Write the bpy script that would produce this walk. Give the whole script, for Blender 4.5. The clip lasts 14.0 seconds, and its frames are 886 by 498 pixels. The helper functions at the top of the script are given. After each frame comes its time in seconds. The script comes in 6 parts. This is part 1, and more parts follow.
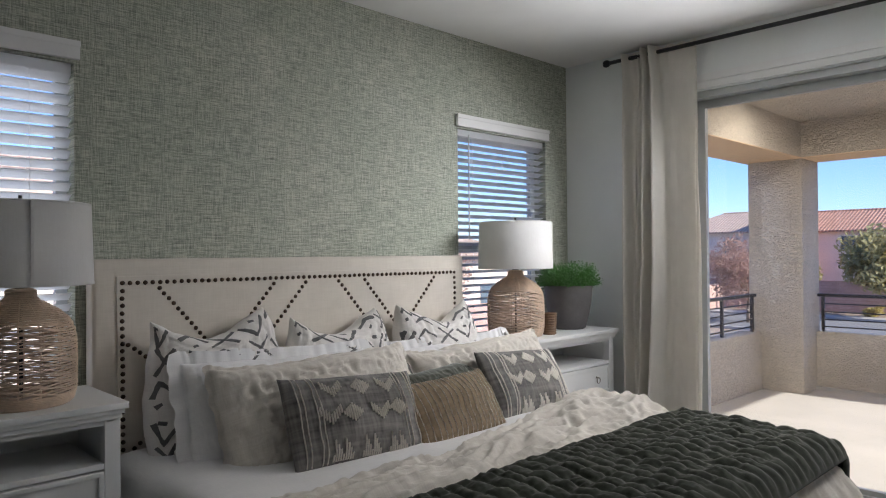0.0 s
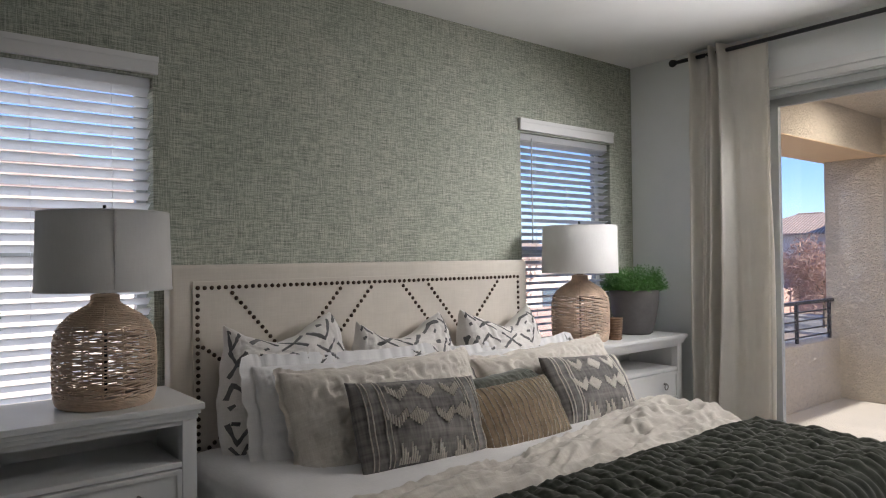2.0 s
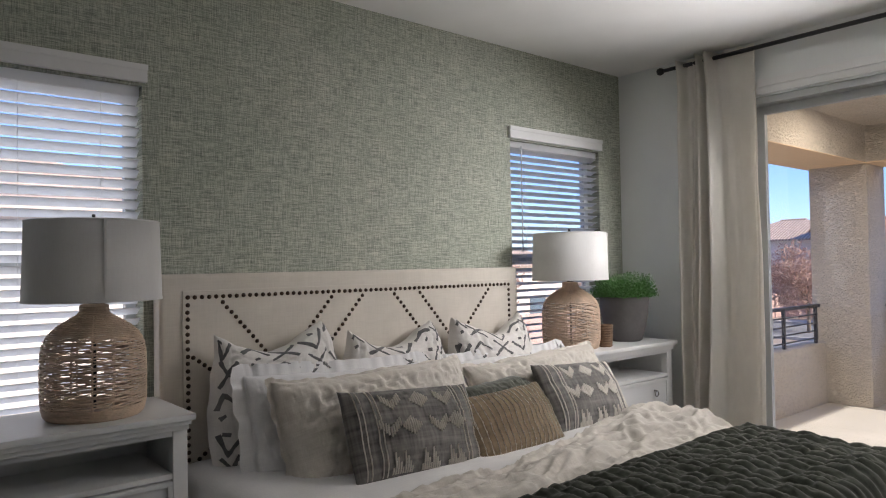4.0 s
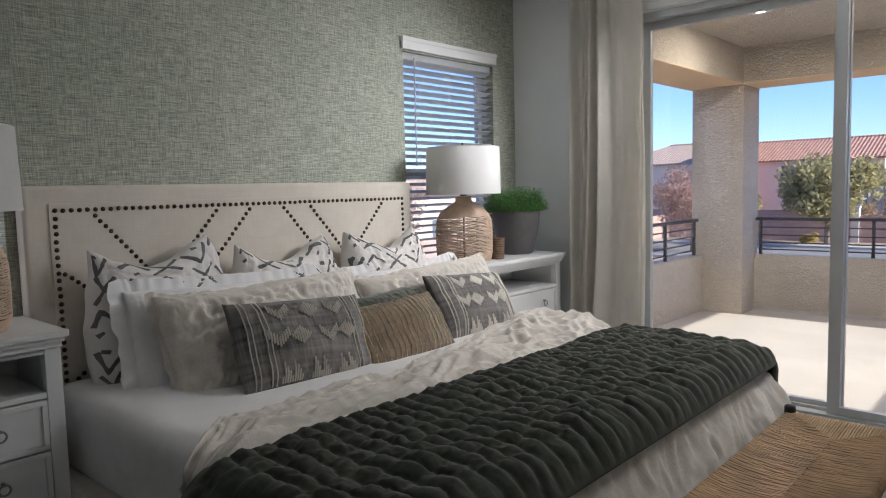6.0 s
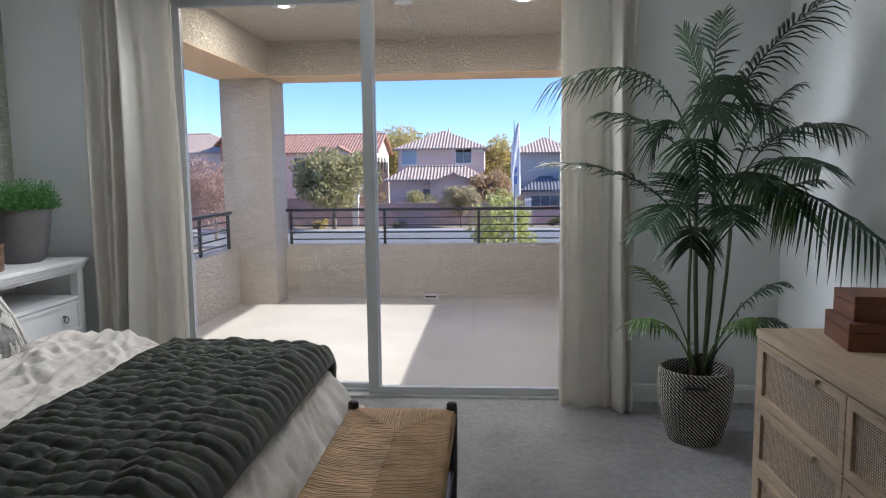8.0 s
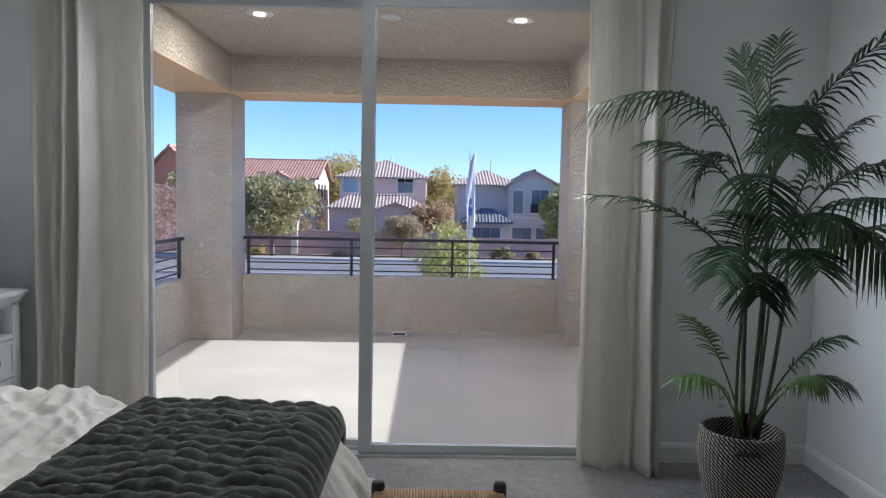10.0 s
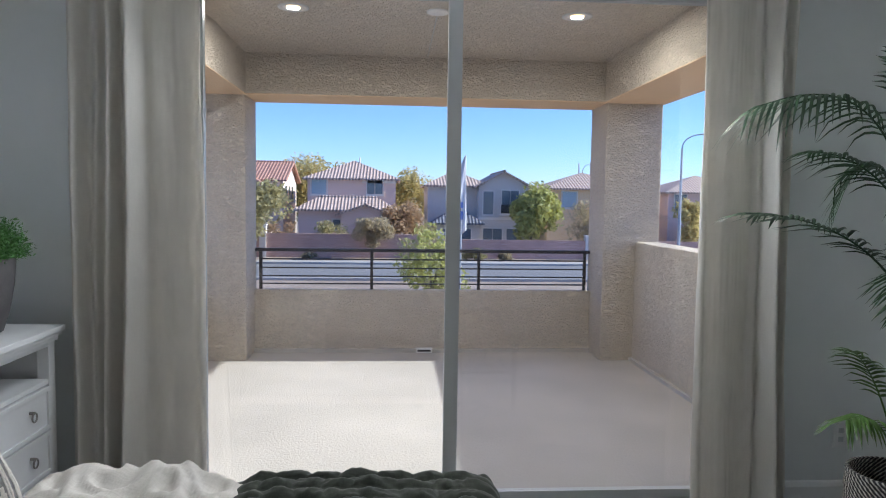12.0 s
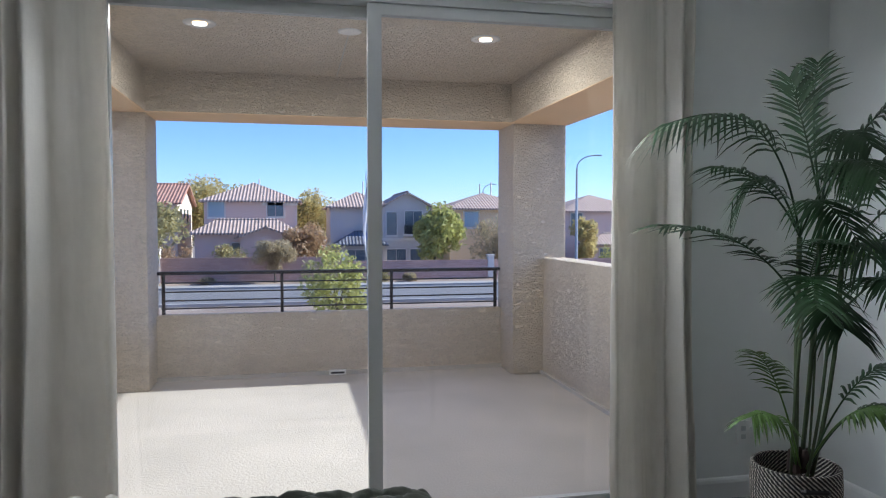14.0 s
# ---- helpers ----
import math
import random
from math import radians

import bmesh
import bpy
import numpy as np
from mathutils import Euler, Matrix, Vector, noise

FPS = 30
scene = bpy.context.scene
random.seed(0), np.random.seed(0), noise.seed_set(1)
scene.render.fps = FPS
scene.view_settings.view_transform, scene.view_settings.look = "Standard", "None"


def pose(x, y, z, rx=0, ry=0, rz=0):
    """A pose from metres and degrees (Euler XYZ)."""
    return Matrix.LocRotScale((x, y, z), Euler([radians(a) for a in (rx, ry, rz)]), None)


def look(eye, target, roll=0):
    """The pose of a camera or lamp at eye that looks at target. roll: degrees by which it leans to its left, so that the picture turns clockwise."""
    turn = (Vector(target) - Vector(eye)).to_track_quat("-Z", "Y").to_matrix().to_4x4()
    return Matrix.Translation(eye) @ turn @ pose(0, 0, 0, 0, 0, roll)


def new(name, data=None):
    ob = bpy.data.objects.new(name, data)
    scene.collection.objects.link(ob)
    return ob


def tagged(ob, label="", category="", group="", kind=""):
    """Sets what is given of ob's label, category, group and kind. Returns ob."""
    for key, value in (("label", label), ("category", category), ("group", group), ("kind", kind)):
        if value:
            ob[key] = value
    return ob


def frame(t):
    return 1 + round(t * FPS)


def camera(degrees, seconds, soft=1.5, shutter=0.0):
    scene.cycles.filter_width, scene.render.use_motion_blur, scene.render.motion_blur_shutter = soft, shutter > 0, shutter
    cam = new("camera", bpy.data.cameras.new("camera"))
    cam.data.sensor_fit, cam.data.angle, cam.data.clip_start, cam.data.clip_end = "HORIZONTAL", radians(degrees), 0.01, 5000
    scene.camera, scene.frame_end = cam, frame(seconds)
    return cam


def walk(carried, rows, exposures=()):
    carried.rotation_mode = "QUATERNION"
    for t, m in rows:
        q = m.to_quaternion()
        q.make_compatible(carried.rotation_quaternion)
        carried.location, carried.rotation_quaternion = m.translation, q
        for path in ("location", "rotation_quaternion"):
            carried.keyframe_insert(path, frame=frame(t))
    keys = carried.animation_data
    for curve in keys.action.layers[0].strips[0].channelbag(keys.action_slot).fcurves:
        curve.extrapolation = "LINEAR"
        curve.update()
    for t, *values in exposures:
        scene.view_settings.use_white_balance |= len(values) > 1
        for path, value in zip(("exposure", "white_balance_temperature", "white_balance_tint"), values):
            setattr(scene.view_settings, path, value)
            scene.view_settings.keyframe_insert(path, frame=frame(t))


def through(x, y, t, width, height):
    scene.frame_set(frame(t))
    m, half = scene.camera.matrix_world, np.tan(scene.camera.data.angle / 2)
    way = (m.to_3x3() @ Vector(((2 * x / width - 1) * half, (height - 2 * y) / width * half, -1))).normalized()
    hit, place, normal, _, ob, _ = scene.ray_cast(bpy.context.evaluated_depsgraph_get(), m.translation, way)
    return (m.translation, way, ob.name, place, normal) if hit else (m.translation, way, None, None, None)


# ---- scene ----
cam = camera(65.0, 14.0, soft=1.1)
EXPOSURES = [(0, 1.08, 6450, 12), (1.5, 1.08, 6650, 13), (2.7, 1.08, 6700, 14), (5.0, 1.08, 6750, 14), (6.5, 1.16, 6300, 11), (8.2, 1.18, 6100, 10), (10.3, 1.02, 5950, 9), (14.0, 0.95, 5950, 9)]
PATH = [
    (0, (2.925, -4.047, 1.315), (1.486, -2.658, 1.33), -0.5),
    (0.5, (2.924, -4.048, 1.309), (1.453, -2.694, 1.346), -0.8),
    (1, (2.922, -4.056, 1.319), (1.417, -2.74, 1.359), -0.9),
    (1.5, (2.92, -4.064, 1.319), (1.384, -2.784, 1.353), -0.9),
    (2, (2.924, -4.063, 1.323), (1.369, -2.805, 1.349), -0.7),
    (2.5, (2.915, -4.071, 1.321), (1.355, -2.82, 1.35), -0.6),
    (4.8, (2.907, -4.076, 1.327), (1.405, -2.756, 1.361), -0.6),
    (5, (2.933, -4.058, 1.314), (1.44, -2.728, 1.325), -0.5),
    (5.5, (2.931, -4.049, 1.285), (1.496, -2.658, 1.207), -0.8),
    (6, (2.937, -4.026, 1.258), (1.599, -2.549, 1.087), -1.4),
    (6.5, (2.906, -3.998, 1.259), (1.74, -2.388, 1.036), -1.8),
    (7, (2.82, -3.925, 1.273), (1.938, -2.145, 1.038), -1.9),
    (7.5, (2.762, -3.869, 1.277), (2.26, -1.947, 1.043), -1.6),
    (8, (2.717, -3.793, 1.283), (2.573, -1.811, 1.057), -0.7),
    (8.2, (2.717, -3.743, 1.279), (2.675, -1.755, 1.06), -0.4),
    (10.3, (2.239, -3.283, 1.277), (2.284, -1.288, 1.14), 1.0),
    (10.5, (2.17, -3.22, 1.3), (2.218, -1.227, 1.144), 0.8),
    (11, (2.039, -3.035, 1.305), (2.083, -1.042, 1.145), 0.8),
    (11.5, (1.936, -2.959, 1.315), (2.0, -0.966, 1.171), 0.7),
    (12, (1.781, -2.945, 1.336), (1.922, -0.955, 1.199), 0.8),
    (12.5, (1.7, -2.935, 1.318), (1.948, -0.955, 1.183), 0.7),
    (13, (1.681, -2.932, 1.344), (2.02, -0.966, 1.206), 0.6),
    (13.5, (1.703, -2.942, 1.314), (2.09, -0.983, 1.211), 0.4),
    (14, (1.698, -2.943, 1.317), (2.114, -0.988, 1.242), 0.0),
]
walk(cam, [(t, look(eye, target, roll)) for t, eye, target, roll in PATH], EXPOSURES)


# ---- world, sun, sky ----
world = bpy.data.worlds.new("world")
scene.world = world
world.use_nodes = True
SUN_ELEVATION, SUN_AZIMUTH = 30.8, 90.0
wn = world.node_tree.nodes
sky = wn.new("ShaderNodeTexSky")
sky.sky_type = "NISHITA"
sky.sun_disc = False
sky.sun_elevation = radians(SUN_ELEVATION)
sky.sun_rotation = radians(SUN_AZIMUTH)
sky.altitude = 600
sky.dust_density = 0.0
sky.ozone_density = 5.0
tint = wn.new("ShaderNodeMix")
tint.data_type, tint.blend_type = "RGBA", "MULTIPLY"
tint.inputs[0].default_value, tint.inputs[7].default_value = 1.0, (0.66, 0.715, 1.0, 1)
world.node_tree.links.new(sky.outputs[0], tint.inputs[6])
world.node_tree.links.new(tint.outputs[2], wn["Background"].inputs[0])
wn["Background"].inputs[1].default_value = 0.125
sun = new("sun", bpy.data.lights.new("sun", "SUN"))
sun.data.energy, sun.data.angle, sun.data.color = 4.0, radians(0.6), (1.0, 0.95, 0.87)
az, el = radians(SUN_AZIMUTH), radians(SUN_ELEVATION)
sun_way = Vector((math.sin(az) * math.cos(el), math.cos(az) * math.cos(el), math.sin(el)))
sun.matrix_world = look(sun_way * 50, (0, 0, 0))


def opening_light(name, eye, target, width, height, watts, spread):
    """Daylight thrown up into the room through an opening, off the sunlit deck."""
    lamp = new(name, bpy.data.lights.new(name, "AREA"))
    lamp.data.shape, lamp.data.size, lamp.data.size_y = "RECTANGLE", width, height
    lamp.data.energy, lamp.data.spread, lamp.data.color = watts, radians(spread), (0.95, 0.97, 1.0)
    lamp.matrix_world = look(eye, target)
    return lamp


UP = math.tan(radians(50))
for strip_z, watts in ((0.95, 4.1), (1.35, 3.7)):
    opening_light("door_daylight", (2.06, -0.15, strip_z), (2.06, -1.15, strip_z + UP), 2.0, 0.25, watts, 86)
opening_light("window_daylight", (-0.085, -3.61, 1.36), (0.915, -3.61, 1.36), 0.76, 1.3, 1.8, 170)
for sx in (1.45, 2.65):
    opening_light("door_skylight", (sx, -0.32, 2.16), (sx - 0.75, -0.77, 1.66), 0.45, 0.4, 2.5, 88)
opening_light("door_skylight", (2.3, -0.05, 1.95), (3.3, -0.6, 1.35), 0.5, 0.4, 2.6, 80)
for dx in (1.138, 2.948):
    down = new("downlight_lamp", bpy.data.lights.new("downlight_lamp", "AREA"))
    down.data.shape, down.data.size, down.data.energy, down.data.color = "DISK", 0.08, 11.0, (1.0, 0.92, 0.82)
    down.matrix_world = look((dx, 1.57, 2.53), (dx, 1.57, 0.0))


# ---- materials ----
def shader(name):
    m = bpy.data.materials.new(name)
    m.use_nodes = True
    t = m.node_tree
    return m, t, t.nodes["Principled BSDF"]


def coords(t, scale=(1, 1, 1), world_space=False, turn=(0, 0, 0)):
    mp = t.nodes.new("ShaderNodeMapping")
    mp.inputs["Scale"].default_value = scale
    mp.inputs["Rotation"].default_value = [radians(a) for a in turn]
    if world_space:
        src = t.nodes.new("ShaderNodeNewGeometry").outputs["Position"]
    else:
        src = t.nodes.new("ShaderNodeTexCoord").outputs["Object"]
    t.links.new(src, mp.inputs["Vector"])
    return mp.outputs["Vector"]


def noise_of(t, vec, scale, detail=4.0, rough=0.55, distortion=0.0):
    n = t.nodes.new("ShaderNodeTexNoise")
    n.inputs["Scale"].default_value, n.inputs["Detail"].default_value = scale, detail
    n.inputs["Roughness"].default_value, n.inputs["Distortion"].default_value = rough, distortion
    t.links.new(vec, n.inputs["Vector"])
    return n.outputs["Fac"]


def ramp(t, fac, *stops):
    r = t.nodes.new("ShaderNodeValToRGB")
    el = r.color_ramp.elements
    while len(el) < len(stops):
        el.new(0.5)
    for e, (p, c) in zip(el, stops):
        e.position, e.color = p, (*c, 1) if len(c) == 3 else c
    t.links.new(fac, r.inputs["Fac"])
    return r.outputs["Color"]


def mixed(t, kind, fac, a, b):
    n = t.nodes.new("ShaderNodeMix")
    n.data_type, n.blend_type = "RGBA", kind
    for slot, v in ((0, fac), (6, a), (7, b)):
        if hasattr(v, "links"):
            t.links.new(v, n.inputs[slot])
        else:
            n.inputs[slot].default_value = v if slot == 0 else (*v, 1)
    return n.outputs[2]


def calc(t, op, a, b=0.0):
    n = t.nodes.new("ShaderNodeMath")
    n.operation = op
    for slot, v in ((0, a), (1, b)):
        if hasattr(v, "links"):
            t.links.new(v, n.inputs[slot])
        else:
            n.inputs[slot].default_value = v
    return n.outputs[0]


def bumped(t, bsdf, height, strength=0.3, distance=0.01):
    b = t.nodes.new("ShaderNodeBump")
    b.inputs["Strength"].default_value, b.inputs["Distance"].default_value = strength, distance
    t.links.new(height, b.inputs["Height"])
    t.links.new(b.outputs["Normal"], bsdf.inputs["Normal"])


def shade(c, k):
    return tuple(min(1.0, v * k) for v in c)


def plain(name, color, rough=0.5, metal=0.0, vary=0.1, big=2.5, fine=90.0, bump=0.08, distance=0.002, sheen=0.0, random_vary=0.0, world_space=False):
    """A surface of one colour with blotches and grain."""
    m, t, b = shader(name)
    v = coords(t, world_space=world_space)
    large, small = noise_of(t, v, big, 3), noise_of(t, v, fine, 3)
    c = ramp(t, large, (0.3, shade(color, 1 - vary)), (0.7, shade(color, 1 + vary)))
    g = ramp(t, small, (0.25, (1 - vary,) * 3), (0.75, (1, 1, 1)))
    c = mixed(t, "MULTIPLY", 0.7, c, g)
    if random_vary:
        info = t.nodes.new("ShaderNodeObjectInfo")
        r = ramp(t, info.outputs["Random"], (0.0, (1 - random_vary,) * 3), (1.0, (1, 1, 1)))
        c = mixed(t, "MULTIPLY", 1.0, c, r)
    t.links.new(c, b.inputs["Base Color"])
    b.inputs["Roughness"].default_value, b.inputs["Metallic"].default_value = rough, metal
    b.inputs["Sheen Weight"].default_value = sheen
    if bump:
        bumped(t, b, small, bump, distance)
    return m


def woven(name, color, dark, pitch=0.0012, rough=0.9, bump=0.25, vary=0.12, sheen=0.15):
    """Plain-weave cloth: crossing threads, slubs and soft blotches."""
    m, t, b = shader(name)
    v = coords(t)
    k = 1 / pitch
    a1 = noise_of(t, coords(t, (k, k * 0.06, k)), 0.35, 2)
    a2 = noise_of(t, coords(t, (k * 0.06, k, k * 0.06)), 0.35, 2)
    blot = noise_of(t, v, 5, 4)
    th = calc(t, "ADD", calc(t, "MULTIPLY", a1, 0.5), calc(t, "MULTIPLY", a2, 0.5))
    c = ramp(t, th, (0.3, dark), (0.62, color))
    c = mixed(t, "MULTIPLY", 1.0, c, ramp(t, blot, (0.3, (1 - vary,) * 3), (0.7, (1, 1, 1))))
    t.links.new(c, b.inputs["Base Color"])
    b.inputs["Roughness"].default_value, b.inputs["Sheen Weight"].default_value = rough, sheen
    bumped(t, b, th, bump, 0.0015)
    return m


def make_grasscloth():
    m, t, b = shader("grasscloth_wallpaper")
    h1 = noise_of(t, coords(t, (1, 7, 200)), 1.0, 3, 0.65)
    h2 = noise_of(t, coords(t, (1, 22, 380)), 1.0, 2, 0.6)
    v1 = noise_of(t, coords(t, (1, 200, 8)), 1.0, 3, 0.65)
    v2 = noise_of(t, coords(t, (1, 380, 24)), 1.0, 2, 0.6)
    blot = noise_of(t, coords(t), 1.6, 4)
    th = calc(t, "ADD", calc(t, "MULTIPLY", calc(t, "ADD", h1, h2), 0.27), calc(t, "MULTIPLY", calc(t, "ADD", v1, v2), 0.23))
    c = ramp(t, th, (0.385, (0.135, 0.147, 0.12)), (0.475, (0.31, 0.328, 0.272)), (0.575, (0.60, 0.595, 0.50)))
    c = mixed(t, "MULTIPLY", 1.0, c, ramp(t, blot, (0.3, (0.86, 0.9, 0.88)), (0.7, (1, 1, 1))))
    t.links.new(c, b.inputs["Base Color"])
    b.inputs["Roughness"].default_value = 0.75
    bumped(t, b, th, 0.35, 0.004)
    return m


def make_stucco():
    m, t, b = shader("stucco")
    v = coords(t, world_space=True)
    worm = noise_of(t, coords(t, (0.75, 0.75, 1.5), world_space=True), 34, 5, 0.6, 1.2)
    grit = noise_of(t, v, 110, 2)
    blot = noise_of(t, v, 1.3, 4)
    h = calc(t, "ADD", ramp(t, worm, (0.42, (0, 0, 0)), (0.6, (1, 1, 1))), calc(t, "MULTIPLY", grit, 0.35))
    c = ramp(t, blot, (0.3, (0.76, 0.665, 0.545)), (0.7, (0.82, 0.725, 0.605)))
    # hollows of the relief get their shade in the colour too, besides the bump
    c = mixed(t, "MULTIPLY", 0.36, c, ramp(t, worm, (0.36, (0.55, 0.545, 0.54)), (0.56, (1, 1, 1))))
    t.links.new(c, b.inputs["Base Color"])
    b.inputs["Roughness"].default_value = 0.95
    bumped(t, b, h, 0.9, 0.021)
    return m


def make_carpet():
    m, t, b = shader("carpet_pile")
    v = coords(t, world_space=True)
    tuft, mid, blot = noise_of(t, v, 170, 4, 0.75), noise_of(t, v, 28, 4, 0.6, 0.6), noise_of(t, v, 2.2, 4)
    c = ramp(t, tuft, (0.32, (0.20, 0.20, 0.205)), (0.68, (0.60, 0.59, 0.58)))
    c = mixed(t, "MULTIPLY", 0.45, c, ramp(t, mid, (0.38, (0.52, 0.52, 0.53)), (0.62, (1, 1, 1))))
    c = mixed(t, "MULTIPLY", 0.5, c, ramp(t, blot, (0.4, (0.6, 0.6, 0.61)), (0.6, (1, 1, 1))))
    t.links.new(c, b.inputs["Base Color"])
    b.inputs["Roughness"].default_value, b.inputs["Sheen Weight"].default_value = 1.0, 0.2
    bumped(t, b, calc(t, "ADD", tuft, calc(t, "MULTIPLY", mid, 0.5)), 1.0, 0.013)
    return m


def make_glass(name="window_glass"):
    m, t, b = shader(name)
    b.inputs["Base Color"].default_value = (0.97, 0.99, 0.98, 1)
    b.inputs["Roughness"].default_value, b.inputs["IOR"].default_value = 0.0, 1.45
    b.inputs["Transmission Weight"].default_value = 1.0
    return m


GRASSCLOTH, STUCCO, CARPET, GLASS = make_grasscloth(), make_stucco(), make_carpet(), make_glass()
WALL_PAINT = plain("wall_paint", (0.78, 0.80, 0.79), 0.6, vary=0.03, fine=220, bump=0.06)
CEILING_PAINT = plain("ceiling_paint", (0.84, 0.83, 0.81), 0.8, vary=0.03, fine=160, bump=0.12)
TRIM_WHITE = plain("white_trim", (0.78, 0.78, 0.77), 0.4, vary=0.03, bump=0.03)
VINYL = plain("vinyl_frame", (0.52, 0.54, 0.54), 0.35, vary=0.04, bump=0.02)
DECK = plain("deck_coating", (0.47, 0.437, 0.395), 0.85, vary=0.09, big=1.2, fine=55, bump=0.8, distance=0.006, world_space=True)
BLACK_METAL = plain("black_metal", (0.02, 0.02, 0.022), 0.45, vary=0.2, bump=0.03)
RAIL_METAL = plain("rail_metal", (0.035, 0.03, 0.03), 0.5, vary=0.2, bump=0.05)


# ---- mesh helpers ----
def box_into(bm, x0, x1, y0, y1, z0, z1, bevel=0.0):
    vs = [bm.verts.new((x, y, z)) for x in (x0, x1) for y in (y0, y1) for z in (z0, z1)]
    fs = [bm.faces.new([vs[i] for i in q]) for q in ((0, 1, 3, 2), (4, 6, 7, 5), (0, 4, 5, 1), (2, 3, 7, 6), (0, 2, 6, 4), (1, 5, 7, 3))]
    if bevel:
        es = {e for f in fs for e in f.edges}
        bmesh.ops.bevel(bm, geom=list(es), offset=bevel, segments=2, profile=0.7, affect="EDGES")
    return bm


def boxes(*rows, bevel=0.0):
    bm = bmesh.new()
    for r in rows:
        box_into(bm, *r, bevel=bevel)
    return bm


def mesh_of(name, bm, material, smooth=False):
    bmesh.ops.recalc_face_normals(bm, faces=bm.faces)
    me = bpy.data.meshes.new(name)
    bm.to_mesh(me)
    bm.free()
    me.materials.append(material)
    if smooth:
        me.polygons.foreach_set("use_smooth", [True] * len(me.polygons))
    return me


def part(name, bm, material, parent=None, label="", smooth=False):
    ob = new(name, mesh_of(name, bm, material, smooth))
    if parent:
        ob.parent = parent
        ob.matrix_parent_inverse = Matrix.Identity(4)
    return tagged(ob, label)


def placed(ob, m):
    ob.matrix_basis = m
    return ob


def setting(name, bm, material, label, category):
    return tagged(part(name, bm, material), label, category, kind="structure")


def empty(name, label, category, group="", m=None):
    e = new(name)
    e.empty_display_size = 0.1
    if m is not None:
        e.matrix_basis = m
    return tagged(e, label, category, group)


def lathe(profile, steps=32, bm=None):
    """A turned body from (radius, height) pairs."""
    bm = bm or bmesh.new()
    rings = []
    for r, z in profile:
        rings.append([bm.verts.new((max(r, 1e-4) * math.cos(2 * math.pi * i / steps), max(r, 1e-4) * math.sin(2 * math.pi * i / steps), z)) for i in range(steps)])
    for a, b in zip(rings, rings[1:]):
        for i in range(steps):
            j = (i + 1) % steps
            bm.faces.new((a[i], a[j], b[j], b[i]))
    return bm


def tube_into(bm, pts, radius, sides=6, cap=True):
    """A round rod along points; radius may be one number or one for each point."""
    pts = [Vector(p) for p in pts]
    rad = radius if isinstance(radius, (list, tuple)) else [radius] * len(pts)
    rings, ref = [], None
    for i, p in enumerate(pts):
        way = (pts[min(i + 1, len(pts) - 1)] - pts[max(i - 1, 0)]).normalized()
        if ref is None:
            ref = way.orthogonal().normalized()
        ref = (ref - way * ref.dot(way)).normalized()
        other = way.cross(ref)
        rings.append([bm.verts.new(p + rad[i] * (math.cos(2 * math.pi * k / sides) * ref + math.sin(2 * math.pi * k / sides) * other)) for k in range(sides)])
    for a, b in zip(rings, rings[1:]):
        for k in range(sides):
            bm.faces.new((a[k], a[(k + 1) % sides], b[(k + 1) % sides], b[k]))
    if cap:
        bm.faces.new(rings[0][::-1])
        bm.faces.new(rings[-1])
    return bm


def tubes(lines, radius, sides=6):
    bm = bmesh.new()
    for pts in lines:
        tube_into(bm, pts, radius, sides)
    return bm


# ---- the room ----
ROOM_X, ROOM_BACK, CEIL = 4.24, -5.6, 2.625
DOOR_X0, DOOR_X1, DOOR_TOP = 0.87, 3.25, 2.29
WIN_TOP, WIN_SILL = 2.07, 0.66
WINDOWS = ((-1.095, -0.243), (-4.055, -3.203))
WALL = 0.16

setting("floor", boxes((0, ROOM_X, ROOM_BACK, 0.0, -0.12, 0.0)), CARPET, "grey short-pile wall-to-wall carpet", "floor")
setting("ceiling", boxes((-WALL, ROOM_X + WALL, ROOM_BACK - WALL, WALL, CEIL, CEIL + 0.15)), CEILING_PAINT, "smooth white painted bedroom ceiling", "ceiling")
spans = []
ys = [ROOM_BACK - WALL, WINDOWS[1][0], WINDOWS[1][1], WINDOWS[0][0], WINDOWS[0][1], 0.0]
for a, b in ((0, 1), (2, 3), (4, 5)):
    spans.append((-WALL, 0, ys[a], ys[b], -0.12, CEIL))
for y0, y1 in WINDOWS:
    spans.append((-WALL, 0, y0, y1, -0.12, WIN_SILL))
    spans.append((-WALL, 0, y0, y1, WIN_TOP, CEIL))
setting("wall_west", boxes(*spans), GRASSCLOTH, "headboard wall covered in grey-green woven grasscloth", "wall")
setting("wall_north", boxes((-WALL, DOOR_X0, 0, WALL, -0.12, CEIL), (DOOR_X1, ROOM_X + WALL, 0, WALL, -0.12, CEIL), (DOOR_X0, DOOR_X1, 0, WALL, DOOR_TOP, CEIL)), WALL_PAINT, "pale grey painted wall with the patio door", "wall")
setting("wall_east", boxes((ROOM_X, ROOM_X + WALL, ROOM_BACK - WALL, 0, -0.12, CEIL)), WALL_PAINT, "pale grey painted wall behind the dresser", "wall")
setting("wall_south", boxes((0, ROOM_X, ROOM_BACK - WALL, ROOM_BACK, -0.12, CEIL)), WALL_PAINT, "plain pale grey painted wall", "wall")


